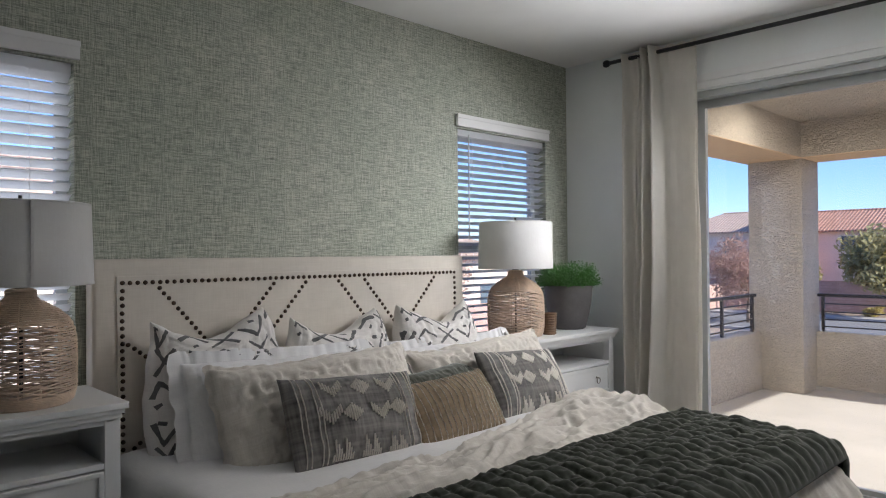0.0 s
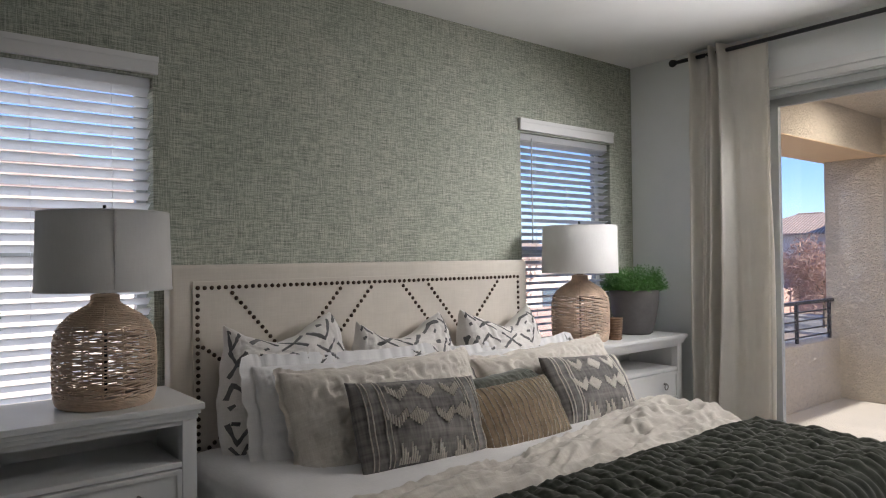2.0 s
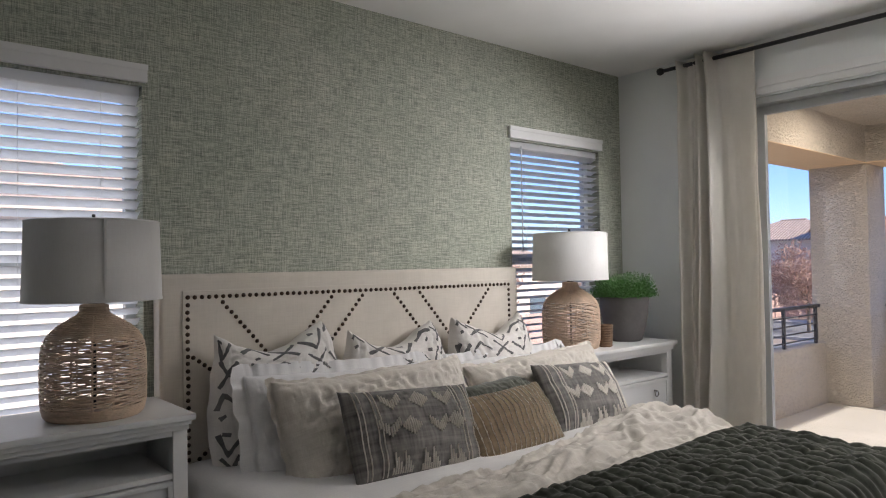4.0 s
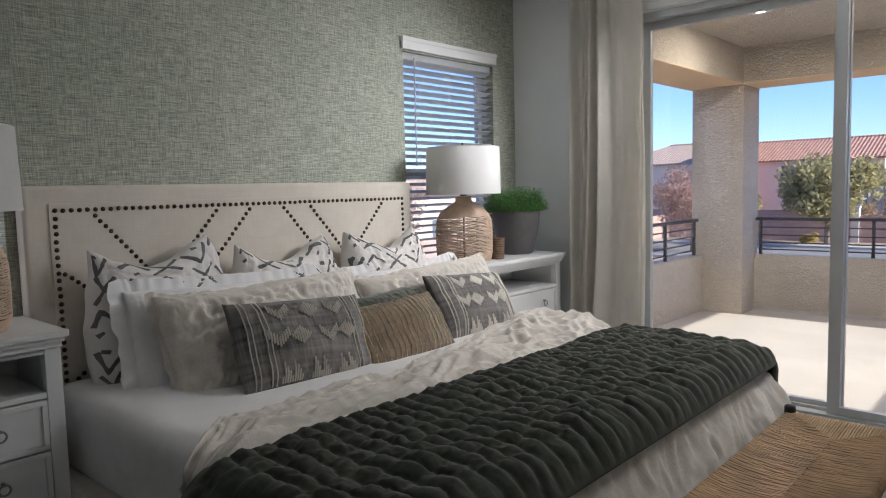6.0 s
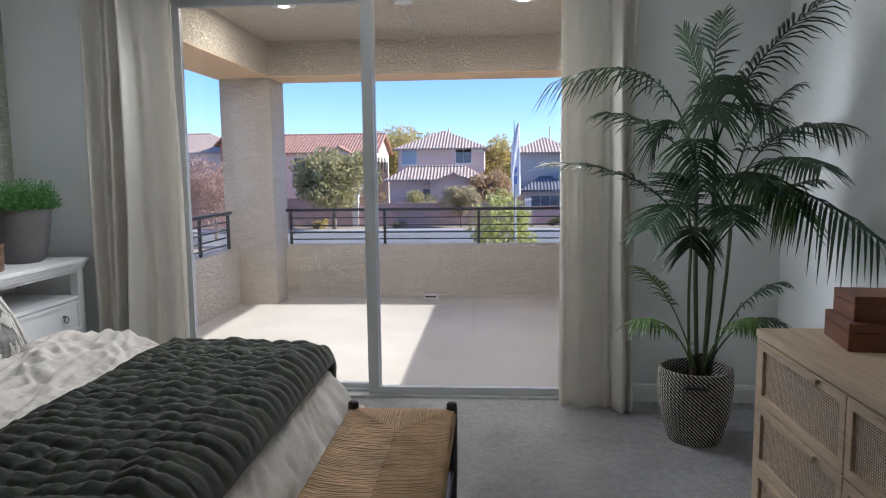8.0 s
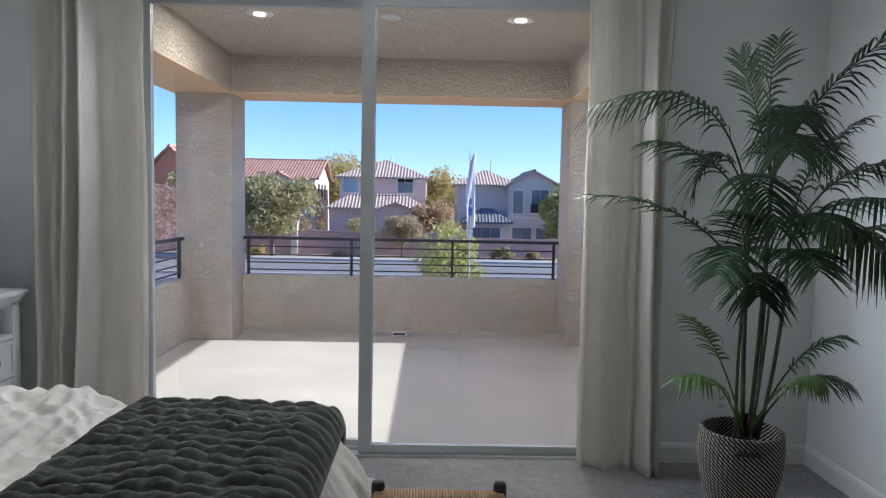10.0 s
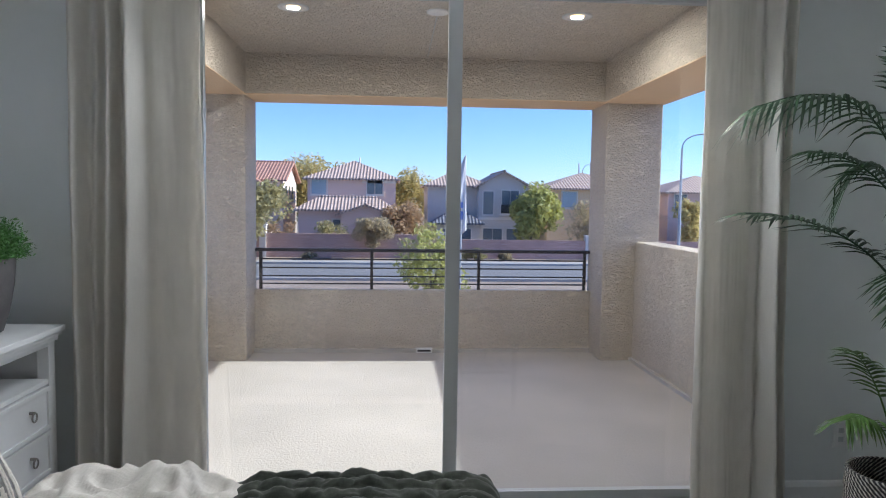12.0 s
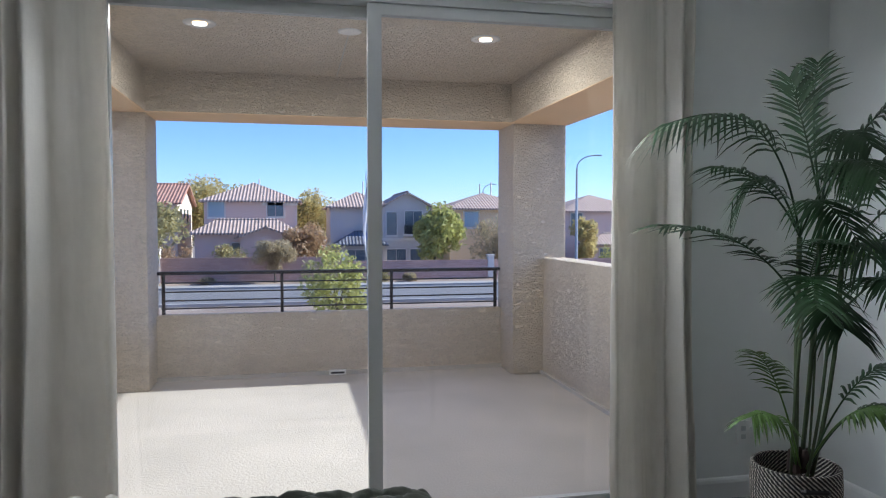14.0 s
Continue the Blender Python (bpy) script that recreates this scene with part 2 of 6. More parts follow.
def base_profile(length):
    """A skirting board along +x, against y = 0, facing -y."""
    bm = bmesh.new()
    prof = [(0, 0), (-0.014, 0), (-0.014, 0.075), (-0.010, 0.088), (-0.006, 0.095), (0, 0.1)]
    a = [bm.verts.new((0, y, z)) for y, z in prof]
    b = [bm.verts.new((length, y, z)) for y, z in prof]
    for i in range(len(prof)):
        j = (i + 1) % len(prof)
        bm.faces.new((a[i], a[j], b[j], b[i]))
    bm.faces.new(a)
    bm.faces.new(b[::-1])
    return bm


for nm, length, m in (("baseboard_north", ROOM_X - DOOR_X1 - 0.02, pose(DOOR_X1 + 0.02, -0.001, 0)), ("baseboard_corner", DOOR_X0 - 0.04, pose(0.02, -0.001, 0)),
                      ("baseboard_east", -ROOM_BACK - 0.03, pose(ROOM_X - 0.001, -0.015, 0, 0, 0, -90)), ("baseboard_west", -ROOM_BACK - 0.03, pose(0.001, ROOM_BACK + 0.01, 0, 0, 0, 90))):
    placed(setting(nm, base_profile(length), TRIM_WHITE, "white moulded baseboard along the wall", "baseboard"), m)

# the sliding door: outer frame, two sashes in two tracks
door = setting("door_1", boxes((DOOR_X0, DOOR_X0 + 0.045, 0.02, 0.14, 0.012, DOOR_TOP), (DOOR_X1 - 0.045, DOOR_X1, 0.02, 0.14, 0.012, DOOR_TOP),
                               (DOOR_X0 + 0.045, DOOR_X1 - 0.045, 0.02, 0.14, DOOR_TOP - 0.04, DOOR_TOP), (DOOR_X0, DOOR_X1, 0.005, 0.15, -0.05, 0.012),
                               (DOOR_X0 + 0.045, DOOR_X1 - 0.045, 0.072, 0.088, 0.012, 0.03)), VINYL, "two-panel sliding glass patio door in a pale vinyl frame, closed", "sliding door")


def sash(x0, x1, y, stile):
    s = part("sash", boxes((x0, x0 + stile, y - 0.018, y + 0.018, 0.016, DOOR_TOP - 0.042), (x1 - stile, x1, y - 0.018, y + 0.018, 0.016, DOOR_TOP - 0.042),
                           (x0 + stile, x1 - stile, y - 0.018, y + 0.018, 0.016, 0.055), (x0 + stile, x1 - stile, y - 0.018, y + 0.018, DOOR_TOP - 0.09, DOOR_TOP - 0.042)), VINYL, door)
    g = part("pane", boxes((x0 + stile, x1 - stile, y - 0.003, y + 0.003, 0.055, DOOR_TOP - 0.09)), GLASS, s, "clear glass")
    g.visible_shadow = False


sash(DOOR_X0 + 0.047, 2.066, 0.112, 0.055)
sash(2.004, DOOR_X1 - 0.047, 0.05, 0.06)

setting("door_casing", boxes((DOOR_X0 - 0.03, DOOR_X1 + 0.03, -0.012, -0.001, DOOR_TOP + 0.008, DOOR_TOP + 0.095), (DOOR_X0 - 0.03, DOOR_X1 + 0.03, -0.020, -0.0122, DOOR_TOP + 0.05, DOOR_TOP + 0.095), bevel=0.002), TRIM_WHITE, "stepped white casing over the patio door", "trim")

# windows with vinyl frames
for n, (y0, y1) in enumerate(WINDOWS):
    w = setting("window_%d" % (n + 1), boxes((-0.14, -0.10, y0, y0 + 0.04, WIN_SILL, WIN_TOP), (-0.14, -0.10, y1 - 0.04, y1, WIN_SILL, WIN_TOP), (-0.14, -0.10, y0 + 0.04, y1 - 0.04, WIN_SILL, WIN_SILL + 0.045),
                                             (-0.14, -0.10, y0 + 0.04, y1 - 0.04, WIN_TOP - 0.045, WIN_TOP), (-0.14, -0.10, y0 + 0.04, y1 - 0.04, 1.34, 1.38)), VINYL, "white vinyl single-hung window behind a slatted blind", "window")
    g = part("pane", boxes((-0.123, -0.117, y0 + 0.04, y1 - 0.04, WIN_SILL + 0.045, 1.34)), GLASS, w)
    g.visible_shadow = False
    g = part("pane", boxes((-0.123, -0.117, y0 + 0.04, y1 - 0.04, 1.38, WIN_TOP - 0.045)), GLASS, w)
    g.visible_shadow = False
    part("window_sill", boxes((-0.10, 0.012, y0 + 0.002, y1 - 0.002, WIN_SILL + 0.001, WIN_SILL + 0.018)), TRIM_WHITE, w)

# ---- the balcony ----
BF, BC, BEAM = -0.055, 2.54, 2.208
setting("balcony_floor", boxes((-0.10, 4.15, WALL + 0.002, 3.50, -0.3, BF)), DECK, "cream textured balcony deck partly in sunlight", "floor")
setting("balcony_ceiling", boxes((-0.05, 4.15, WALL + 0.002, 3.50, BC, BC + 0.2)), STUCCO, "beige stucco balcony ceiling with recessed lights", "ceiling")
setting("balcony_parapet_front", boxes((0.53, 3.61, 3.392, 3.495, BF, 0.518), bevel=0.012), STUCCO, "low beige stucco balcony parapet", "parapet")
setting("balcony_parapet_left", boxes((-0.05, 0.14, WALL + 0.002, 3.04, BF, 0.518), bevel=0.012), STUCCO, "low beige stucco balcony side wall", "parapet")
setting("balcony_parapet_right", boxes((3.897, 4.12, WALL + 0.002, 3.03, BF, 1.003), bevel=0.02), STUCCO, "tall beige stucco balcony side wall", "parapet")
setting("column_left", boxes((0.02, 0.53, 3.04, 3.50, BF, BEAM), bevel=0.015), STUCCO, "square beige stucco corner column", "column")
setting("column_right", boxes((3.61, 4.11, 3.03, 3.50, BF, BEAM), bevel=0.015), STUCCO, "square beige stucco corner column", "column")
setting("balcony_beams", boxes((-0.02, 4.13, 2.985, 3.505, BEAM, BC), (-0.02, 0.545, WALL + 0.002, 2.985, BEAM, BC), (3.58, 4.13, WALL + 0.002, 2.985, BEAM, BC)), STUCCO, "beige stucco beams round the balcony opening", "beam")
setting("balcony_kick_front", boxes((0.53, 3.61, 3.367, 3.392, BF, BF + 0.035), (3.872, 3.897, WALL + 0.01, 3.03, BF, BF + 0.03)), DECK, "raised coated lip along the foot of the parapet", "trim")


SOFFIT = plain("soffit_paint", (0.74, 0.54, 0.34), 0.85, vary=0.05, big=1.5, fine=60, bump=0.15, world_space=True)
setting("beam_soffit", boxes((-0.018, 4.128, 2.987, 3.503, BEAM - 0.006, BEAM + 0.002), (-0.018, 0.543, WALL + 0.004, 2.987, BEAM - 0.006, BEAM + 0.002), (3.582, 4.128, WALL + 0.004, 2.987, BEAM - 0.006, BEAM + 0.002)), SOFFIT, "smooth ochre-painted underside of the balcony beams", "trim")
setting("ceiling_joint", boxes((2.046, 2.051, 1.66, 2.984, BC - 0.004, BC - 0.0005)), VINYL, "thin joint line in the stucco balcony ceiling", "trim")


def railing(length, posts, m, label):
    """Flat-bar guard: posts along +x from 0, cap rail and four thin rails. z = 0 is the parapet's top."""
    e = empty("balcony_railing", label, "railing", m=m)
    part("cap_rail", boxes((-0.03, length + 0.03, -0.022, 0.022, 0.345, 0.375), bevel=0.004), RAIL_METAL, e)
    for p in posts:
        part("post", boxes((p - 0.013, p + 0.013, -0.013, 0.013, 0.0, 0.345)), RAIL_METAL, e)
    for z in (0.045, 0.115, 0.19, 0.27):
        part("rail", boxes((0, length, -0.006, 0.006, z, z + 0.012)), RAIL_METAL, e)
    return e


railing(3.02, (0.018, 1.02, 2.008, 3.005), pose(0.56, 3.447, 0.518), "black metal guard rail on the front balcony parapet")
railing(2.7, (0.02, 1.0, 1.98, 2.66), pose(0.07, 0.32, 0.518, 0, 0, 90), "black metal guard rail on the side balcony parapet")


# ---- cloth and furniture materials ----
def cloth(name, color, dark, through=0.0, **kw):
    m = woven(name, color, dark, **kw)
    if through:
        t = m.node_tree
        b, out = t.nodes["Principled BSDF"], t.nodes["Material Output"]
        tr, mix = t.nodes.new("ShaderNodeBsdfTranslucent"), t.nodes.new("ShaderNodeMixShader")
        tr.inputs["Color"].default_value = (*color, 1)
        mix.inputs["Fac"].default_value = through
        t.links.new(b.outputs[0], mix.inputs[1])
        t.links.new(tr.outputs[0], mix.inputs[2])
        t.links.new(mix.outputs[0], out.inputs["Surface"])
    return m


HEADBOARD_LINEN = cloth("headboard_linen", (0.70, 0.645, 0.565), (0.64, 0.585, 0.505), pitch=0.0015, bump=0.12)
NAIL_METAL = plain("nail_bronze", (0.10, 0.07, 0.05), 0.35, 0.9, vary=0.2, random_vary=0.3, bump=0)
SHEET_WHITE = cloth("white_cotton", (0.82, 0.81, 0.80), (0.74, 0.73, 0.73), pitch=0.001, bump=0.08)
SHAM_WHITE = cloth("sham_cotton", (0.80, 0.77, 0.73), (0.70, 0.67, 0.63), pitch=0.001, bump=0.1)
CREAM = cloth("cream_linen", (0.72, 0.67, 0.60), (0.60, 0.55, 0.48), pitch=0.0014, bump=0.18)
DUVET = cloth("duvet_linen", (0.69, 0.65, 0.59), (0.57, 0.53, 0.47), pitch=0.0014, bump=0.15)
GREY_WEAVE = cloth("charcoal_weave", (0.25, 0.232, 0.215), (0.045, 0.042, 0.039), pitch=0.0055, bump=0.8, vary=0.15)
TAN_WEAVE = cloth("tan_weave", (0.33, 0.24, 0.15), (0.15, 0.10, 0.06), pitch=0.005, bump=0.7)
TUFT = cloth("tufted_yarn", (0.84, 0.79, 0.72), (0.70, 0.65, 0.58), pitch=0.002, bump=0.3)
PRINT_GREY = cloth("grey_print", (0.17, 0.165, 0.165), (0.11, 0.11, 0.11), pitch=0.0015, bump=0.1)
VELVET_GREEN = cloth("green_velvet", (0.085, 0.09, 0.065), (0.05, 0.055, 0.04), pitch=0.001, bump=0.1, sheen=0.5)
QUILT_GREEN = cloth("quilt_cotton", (0.045, 0.053, 0.036), (0.022, 0.027, 0.018), pitch=0.0014, bump=0.25, vary=0.3, sheen=0.1)
WHITE_LACQUER = plain("white_lacquer", (0.74, 0.74, 0.73), 0.38, vary=0.03, fine=60, bump=0.03)
NICKEL = plain("brushed_nickel", (0.32, 0.30, 0.28), 0.35, 0.9, vary=0.1, bump=0.02)
DARK_HOLE = plain("black_plastic", (0.012, 0.012, 0.012), 0.6, vary=0.1, bump=0)
BED_C = -2.16

# ---- the bed ----
bed = empty("bed", "king bed with a cream upholstered nailhead headboard", "bed", m=pose(0, BED_C, 0))
headboard = part("headboard", boxes((0.012, 0.10, -1.012, 1.0, 0.02, 1.307), bevel=0.018), HEADBOARD_LINEN, bed, "cream linen headboard with nailhead trim", True)
part("headboard_panel", boxes((0.10, 0.106, -0.925, 0.945, 0.04, 1.24), bevel=0.0025), HEADBOARD_LINEN, headboard)
for s in (-1, 1):
    part("side_rail", boxes((0.11, 2.02, s * 0.995 - 0.035, s * 0.995 + 0.035, 0.06, 0.29), bevel=0.015), HEADBOARD_LINEN, bed)
part("foot_rail", boxes((2.022, 2.09, -1.03, 1.03, 0.06, 0.29), bevel=0.015), HEADBOARD_LINEN, bed)
for x in (0.2, 1.95):
    for y in (-0.9, 0.9):
        part("leg", boxes((x - 0.03, x + 0.03, y - 0.03, y + 0.03, 0, 0.1), bevel=0.005), BLACK_METAL, bed)
part("slat_base", boxes((0.11, 2.02, -0.955, 0.955, 0.2, 0.26)), HEADBOARD_LINEN, bed)


def soft_slab(x0, x1, y0, y1, z0, z1, r, wob, seed, nx=40, ny=44):
    """A cushion-like block with generously rounded edges and slight unevenness."""
    bm = bmesh.new()
    cx, cy, cz = (x0 + x1) / 2, (y0 + y1) / 2, (z0 + z1) / 2
    hx, hy, hz = (x1 - x0) / 2, (y1 - y0) / 2, (z1 - z0) / 2
    bmesh.ops.create_grid(bm, x_segments=nx, y_segments=ny, size=1)
    top = bm.verts[:]
    res = bmesh.ops.extrude_face_region(bm, geom=bm.faces[:])
    up = {v for v in res["geom"] if isinstance(v, bmesh.types.BMVert)}
    for v in bm.verts:
        v.co.z = 1.0 if v in up else -1.0
    es = [e for e in bm.edges if abs(e.verts[0].co.z - e.verts[1].co.z) > 1]
    bmesh.ops.subdivide_edges(bm, edges=es, cuts=6, use_grid_fill=True)
    for v in bm.verts:
        p = Vector((v.co.x * hx, v.co.y * hy, v.co.z * hz))
        q = Vector((max(-hx + r, min(hx - r, p.x)), max(-hy + r, min(hy - r, p.y)), max(-hz + r, min(hz - r, p.z))))
        d = p - q
        if d.length > 1e-6:
            p = q + d.normalized() * min(d.length, r)
        n = noise.noise(Vector((p.x * 3, p.y * 3, p.z * 3 + seed))) * wob
        v.co = Vector((cx, cy, cz)) + p * (1 + n)
    return bm


part("mattress", soft_slab(0.115, 2.01, -0.98, 0.98, 0.262, 0.575, 0.075, 0.012, 3), SHEET_WHITE, bed, "mattress in a fitted white cotton sheet", True)

nail_me = mesh_of("nail", lathe([(0.0095, 0), (0.0092, 0.003), (0.006, 0.0062), (0.0, 0.0072)], 8), NAIL_METAL, True)


def nail_row(a, b, pitch=0.0295):
    a, b = Vector(a), Vector(b)
    n = max(1, round((b - a).length / pitch))
    for i in range(n + 1):
        p = a.lerp(b, i / n)
        nail = new("nail", nail_me)
        nail.parent = headboard
        nail.matrix_parent_inverse = Matrix.Identity(4)
        nail.matrix_basis = Matrix.Translation((0.1062, p.x + random.uniform(-0.001, 0.001), p.y + random.uniform(-0.001, 0.001))) @ Euler((0, radians(90), 0)).to_matrix().to_4x4()


NL, NR, NT = -0.905, 0.922, 1.213
nail_row((NL, NT), (NR, NT))
nail_row((NL, NT - 0.03), (NL, 0.33))
nail_row((NR, NT - 0.03), (NR, 0.33))
DIAG = ((-0.78, 1, 0.36), (-0.22, -1, 0.36), (-0.05, -1, 0.36), (0.10, 1, 0.36), (0.26, 1, 0.36), (0.78, -1, 0.36))
for y, s, run in DIAG:
    nail_row((y + s * 0.02, NT - 0.024), (y + s * run, NT - run * 1.15))
for z, s in ((0.985, -1), (0.53, 1)):
    nail_row((NL + 0.022, z + s * 0.015), (NL + 0.2, z + s * 0.15))
    nail_row((NR - 0.022, z + s * 0.015), (NR - 0.2, z + s * 0.15))


def drape(x0, x1, y0, y1, z, drop_x, drop_y0, drop_y1, nx, ny, shape, r=0.07, out=0.035):
    """Cloth over a bed: flat on top, turning down past x1, y0 and y1 by the given drops; shape(x, y, fall) lifts it."""
    bm = bmesh.new()
    rows = []
    for i in range(nx + 1):
        row = []
        a = x0 + (x1 + drop_x - x0) * i / nx
        for j in range(ny + 1):
            b = y0 - drop_y0 + (y1 + drop_y1 - y0 + drop_y0) * j / ny
            ex, e0, e1 = max(0, a - x1), max(0, y0 - b), max(0, b - y1)
            ey = max(e0, e1)
            fall = max(ex, ey)

            def over(e):
                return r * math.sin(min(e / r, math.pi / 2)) + out * max(0, e - r * 1.57) / 0.3 if e else 0.0

            down = r * (1 - math.cos(min(fall / r, math.pi / 2))) + max(0.0, fall - r * math.pi / 2)
            x = min(a, x1) + over(ex)
            y = max(y0, min(y1, b)) + (over(e1) if e1 else -over(e0))
            n = Vector((ex, (e1 - e0), 0))
            h = shape(a, b, fall)
            p = Vector((x, y, z - down))
            k = min(1.0, fall / (r * 1.5))
            p += (n.normalized() * h * k if n.length else Vector()) + Vector((0, 0, h * (1 - k)))
            row.append(bm.verts.new(p))
        rows.append(row)
    for a, b in zip(rows, rows[1:]):
        for j in range(ny):
            bm.faces.new((a[j], a[j + 1], b[j + 1], b[j]))
    return bm


def wrinkle(x, y, s=0.0):
    """Crumpled linen: sharp creases at two scales."""
    a = noise.noise(Vector((x * 6.5 + y * 2 + s, y * 2.0, s)))
    b = noise.noise(Vector((x * 13 + 7 + s, y * 9 + a * 1.6, s)))
    c = noise.noise(Vector((x * 30 + s, y * 19 + 2 * b, 4 + s)))
    return 0.022 * (1 - abs(a) * 2.2) + 0.017 * (1 - abs(b) * 2.4) + 0.006 * (1 - 2.4 * abs(c))


def duvet_shape(a, b, fall):
    head = 0.88 + 0.20 * max(0.0, min(1.0, (-1.25 - b) / 1.1)) + 0.28 * max(0.0, (-2.98 - b) / 0.3)
    e = a - head
    roll = 0.036 * math.exp(-((e - 0.14) / 0.11) ** 2)
    far = 0.05 * math.exp(-((a - 1.2) / 0.24) ** 2 - ((b + 1.2) / 0.26) ** 2)
    calm = max(0.12, min(1.0, (1.44 - a) / 0.08))
    h = 0.012 + 0.018 * calm + roll + far + wrinkle(a, b, 2) * 1.1 * calm
    if fall > 0.05:
        h = 0.02 * min(1, fall / 0.2) + 0.016 * math.sin(b * 17 + 2.2 * math.sin(b * 5) + a * 3) * min(1, fall / 0.3) + 0.008 * math.sin(a * 23 + b * 9) * min(1, fall / 0.2) + (0.2 + 0.5 * min(1, fall / 0.2)) * wrinkle(a + b, b - fall * 0.4, 5)
    return h


def thick(ob, t, offset=-1.0):
    md = ob.modifiers.new("thickness", "SOLIDIFY")
    md.thickness, md.offset = t, offset
    return ob


def trim_head(bm, edge):
    """Pulls the head-side rows of a drape to a slanting edge."""
    for v in bm.verts:
        e = edge(v.co.y)
        if v.co.x < 1.45:
            k = (1.45 - v.co.x) / (1.45 - 0.86)
            v.co.x = 1.45 - k * (1.45 - e)
            if k > 0.93:
                v.co.z -= 0.045 * (k - 0.93) / 0.07
    return bm


def head_edge(y):
    return 0.88 + 0.20 * max(0.0, min(1.0, (-1.25 - y) / 1.1)) + 0.26 * max(0.0, (-2.98 - y) / 0.28) + 0.02 * noise.noise(Vector((y * 6, 1, 1)))


duvet_bm = trim_head(drape(0.86, 1.955, -3.15, -1.17, 0.545, 0.46, 0.44, 0.40, 150, 260, duvet_shape, out=0.17), head_edge)
duvet = tagged(part("duvet", duvet_bm, DUVET, smooth=True), "rumpled ivory linen duvet folded back on the bed", "duvet")
thick(duvet, 0.012)


def quilt_shape(a, b, fall):
    row = b / 0.062 + 0.42 * noise.noise(Vector((a * 5, b * 2.5, 9))) + 0.20 * noise.noise(Vector((a * 16, b * 6, 2)))
    col = a / 0.086 + 0.5 * noise.noise(Vector((a * 3, b * 6, 4))) + 0.15 * math.sin(math.floor(row) * 2.1)
    across, along = abs(math.sin(math.pi * row)) ** 0.6, abs(math.sin(math.pi * col)) ** 0.5
    puff = 0.38 + 0.62 * along + 0.35 * noise.noise(Vector((a * 9, b * 9, 7)))
    soft = 0.014 * noise.noise(Vector((a * 5, b * 4, 3))) + 0.008 * noise.noise(Vector((a * 15, b * 13, 1))) + 0.007 * (0.5 - abs(noise.noise(Vector((a * 26, b * 44, 6))))) + 0.004 * noise.noise(Vector((a * 60, b * 52, 8)))
    edge = min(1.0, max(0.0, (a - 1.38) / 0.06), max(0.0, (2.07 - a) / 0.05))
    return 0.042 + (0.0205 * across * puff + soft) * edge ** 0.6 - 0.012 * (1 - edge)


quilt = tagged(part("quilt", drape(1.375, 1.975, -3.17, -1.15, 0.566, 0.10, 0.40, 0.26, 120, 420, quilt_shape, r=0.085), QUILT_GREEN, smooth=True),
               "dark olive channel-quilted throw across the foot of the bed", "quilt")
thick(quilt, 0.03)


# ---- pillows ----
def pillow_point(u, v, w, h, t, side, seed, crumple=1.0, pinch=0.03, chop=0.0):
    """A point of a filled cushion; u, v in -1..1, side +1 front, -1 back."""
    x, y = u * w / 2, v * h / 2
    x *= 1 + pinch * (abs(v) ** 3 - 0.6) * abs(u)
    y *= 1 + pinch * (abs(u) ** 3 - 0.6) * abs(v)
    fill = (max(0.0, 1 - u * u) ** 0.40) * (max(0.0, 1 - v * v) ** 0.40)
    d = noise.noise(Vector((u * 1.6 + seed, v * 1.8, side))) * 0.16 + 1
    cr = noise.noise(Vector((u * w * 9 + seed * 3, v * h * 14 + 2.5 * noise.noise(Vector((u * 3, v * 3, seed))), side * 2)))
    fold = noise.noise(Vector((u * w * 38 + seed + 3 * v, v * h * 15 + 2 * cr, side * 3 + 5)))
    edge = min(1.0, 3 * (1 - max(abs(u), abs(v))) + 0.15)
    z = side * (t / 2 * fill * d) + (0.010 * (0.5 - abs(cr)) * 2 + 0.0065 * (0.5 - abs(fold)) * 2) * crumple * edge
    y -= chop * h * max(0.0, v) ** 2 * math.exp(-((u + 0.12 * math.sin(seed)) / 0.55) ** 2) - 0.02 * h * max(0.0, v) ** 3 * u ** 6 * crumple
    x -= 0.8 * chop * w * u ** 3 * max(0.0, v)
    y += 0.012 * crumple * noise.noise(Vector((u * 3.5, seed * 1.7, 2))) * max(0.0, v)
    x += 0.010 * crumple * noise.noise(Vector((v * 3.5, seed * 2.3, 5))) * abs(u)
    z += 0.02 * crumple * noise.noise(Vector((u * 1.4, v * 1.4, seed + 9)))
    return Vector((x, y, z))


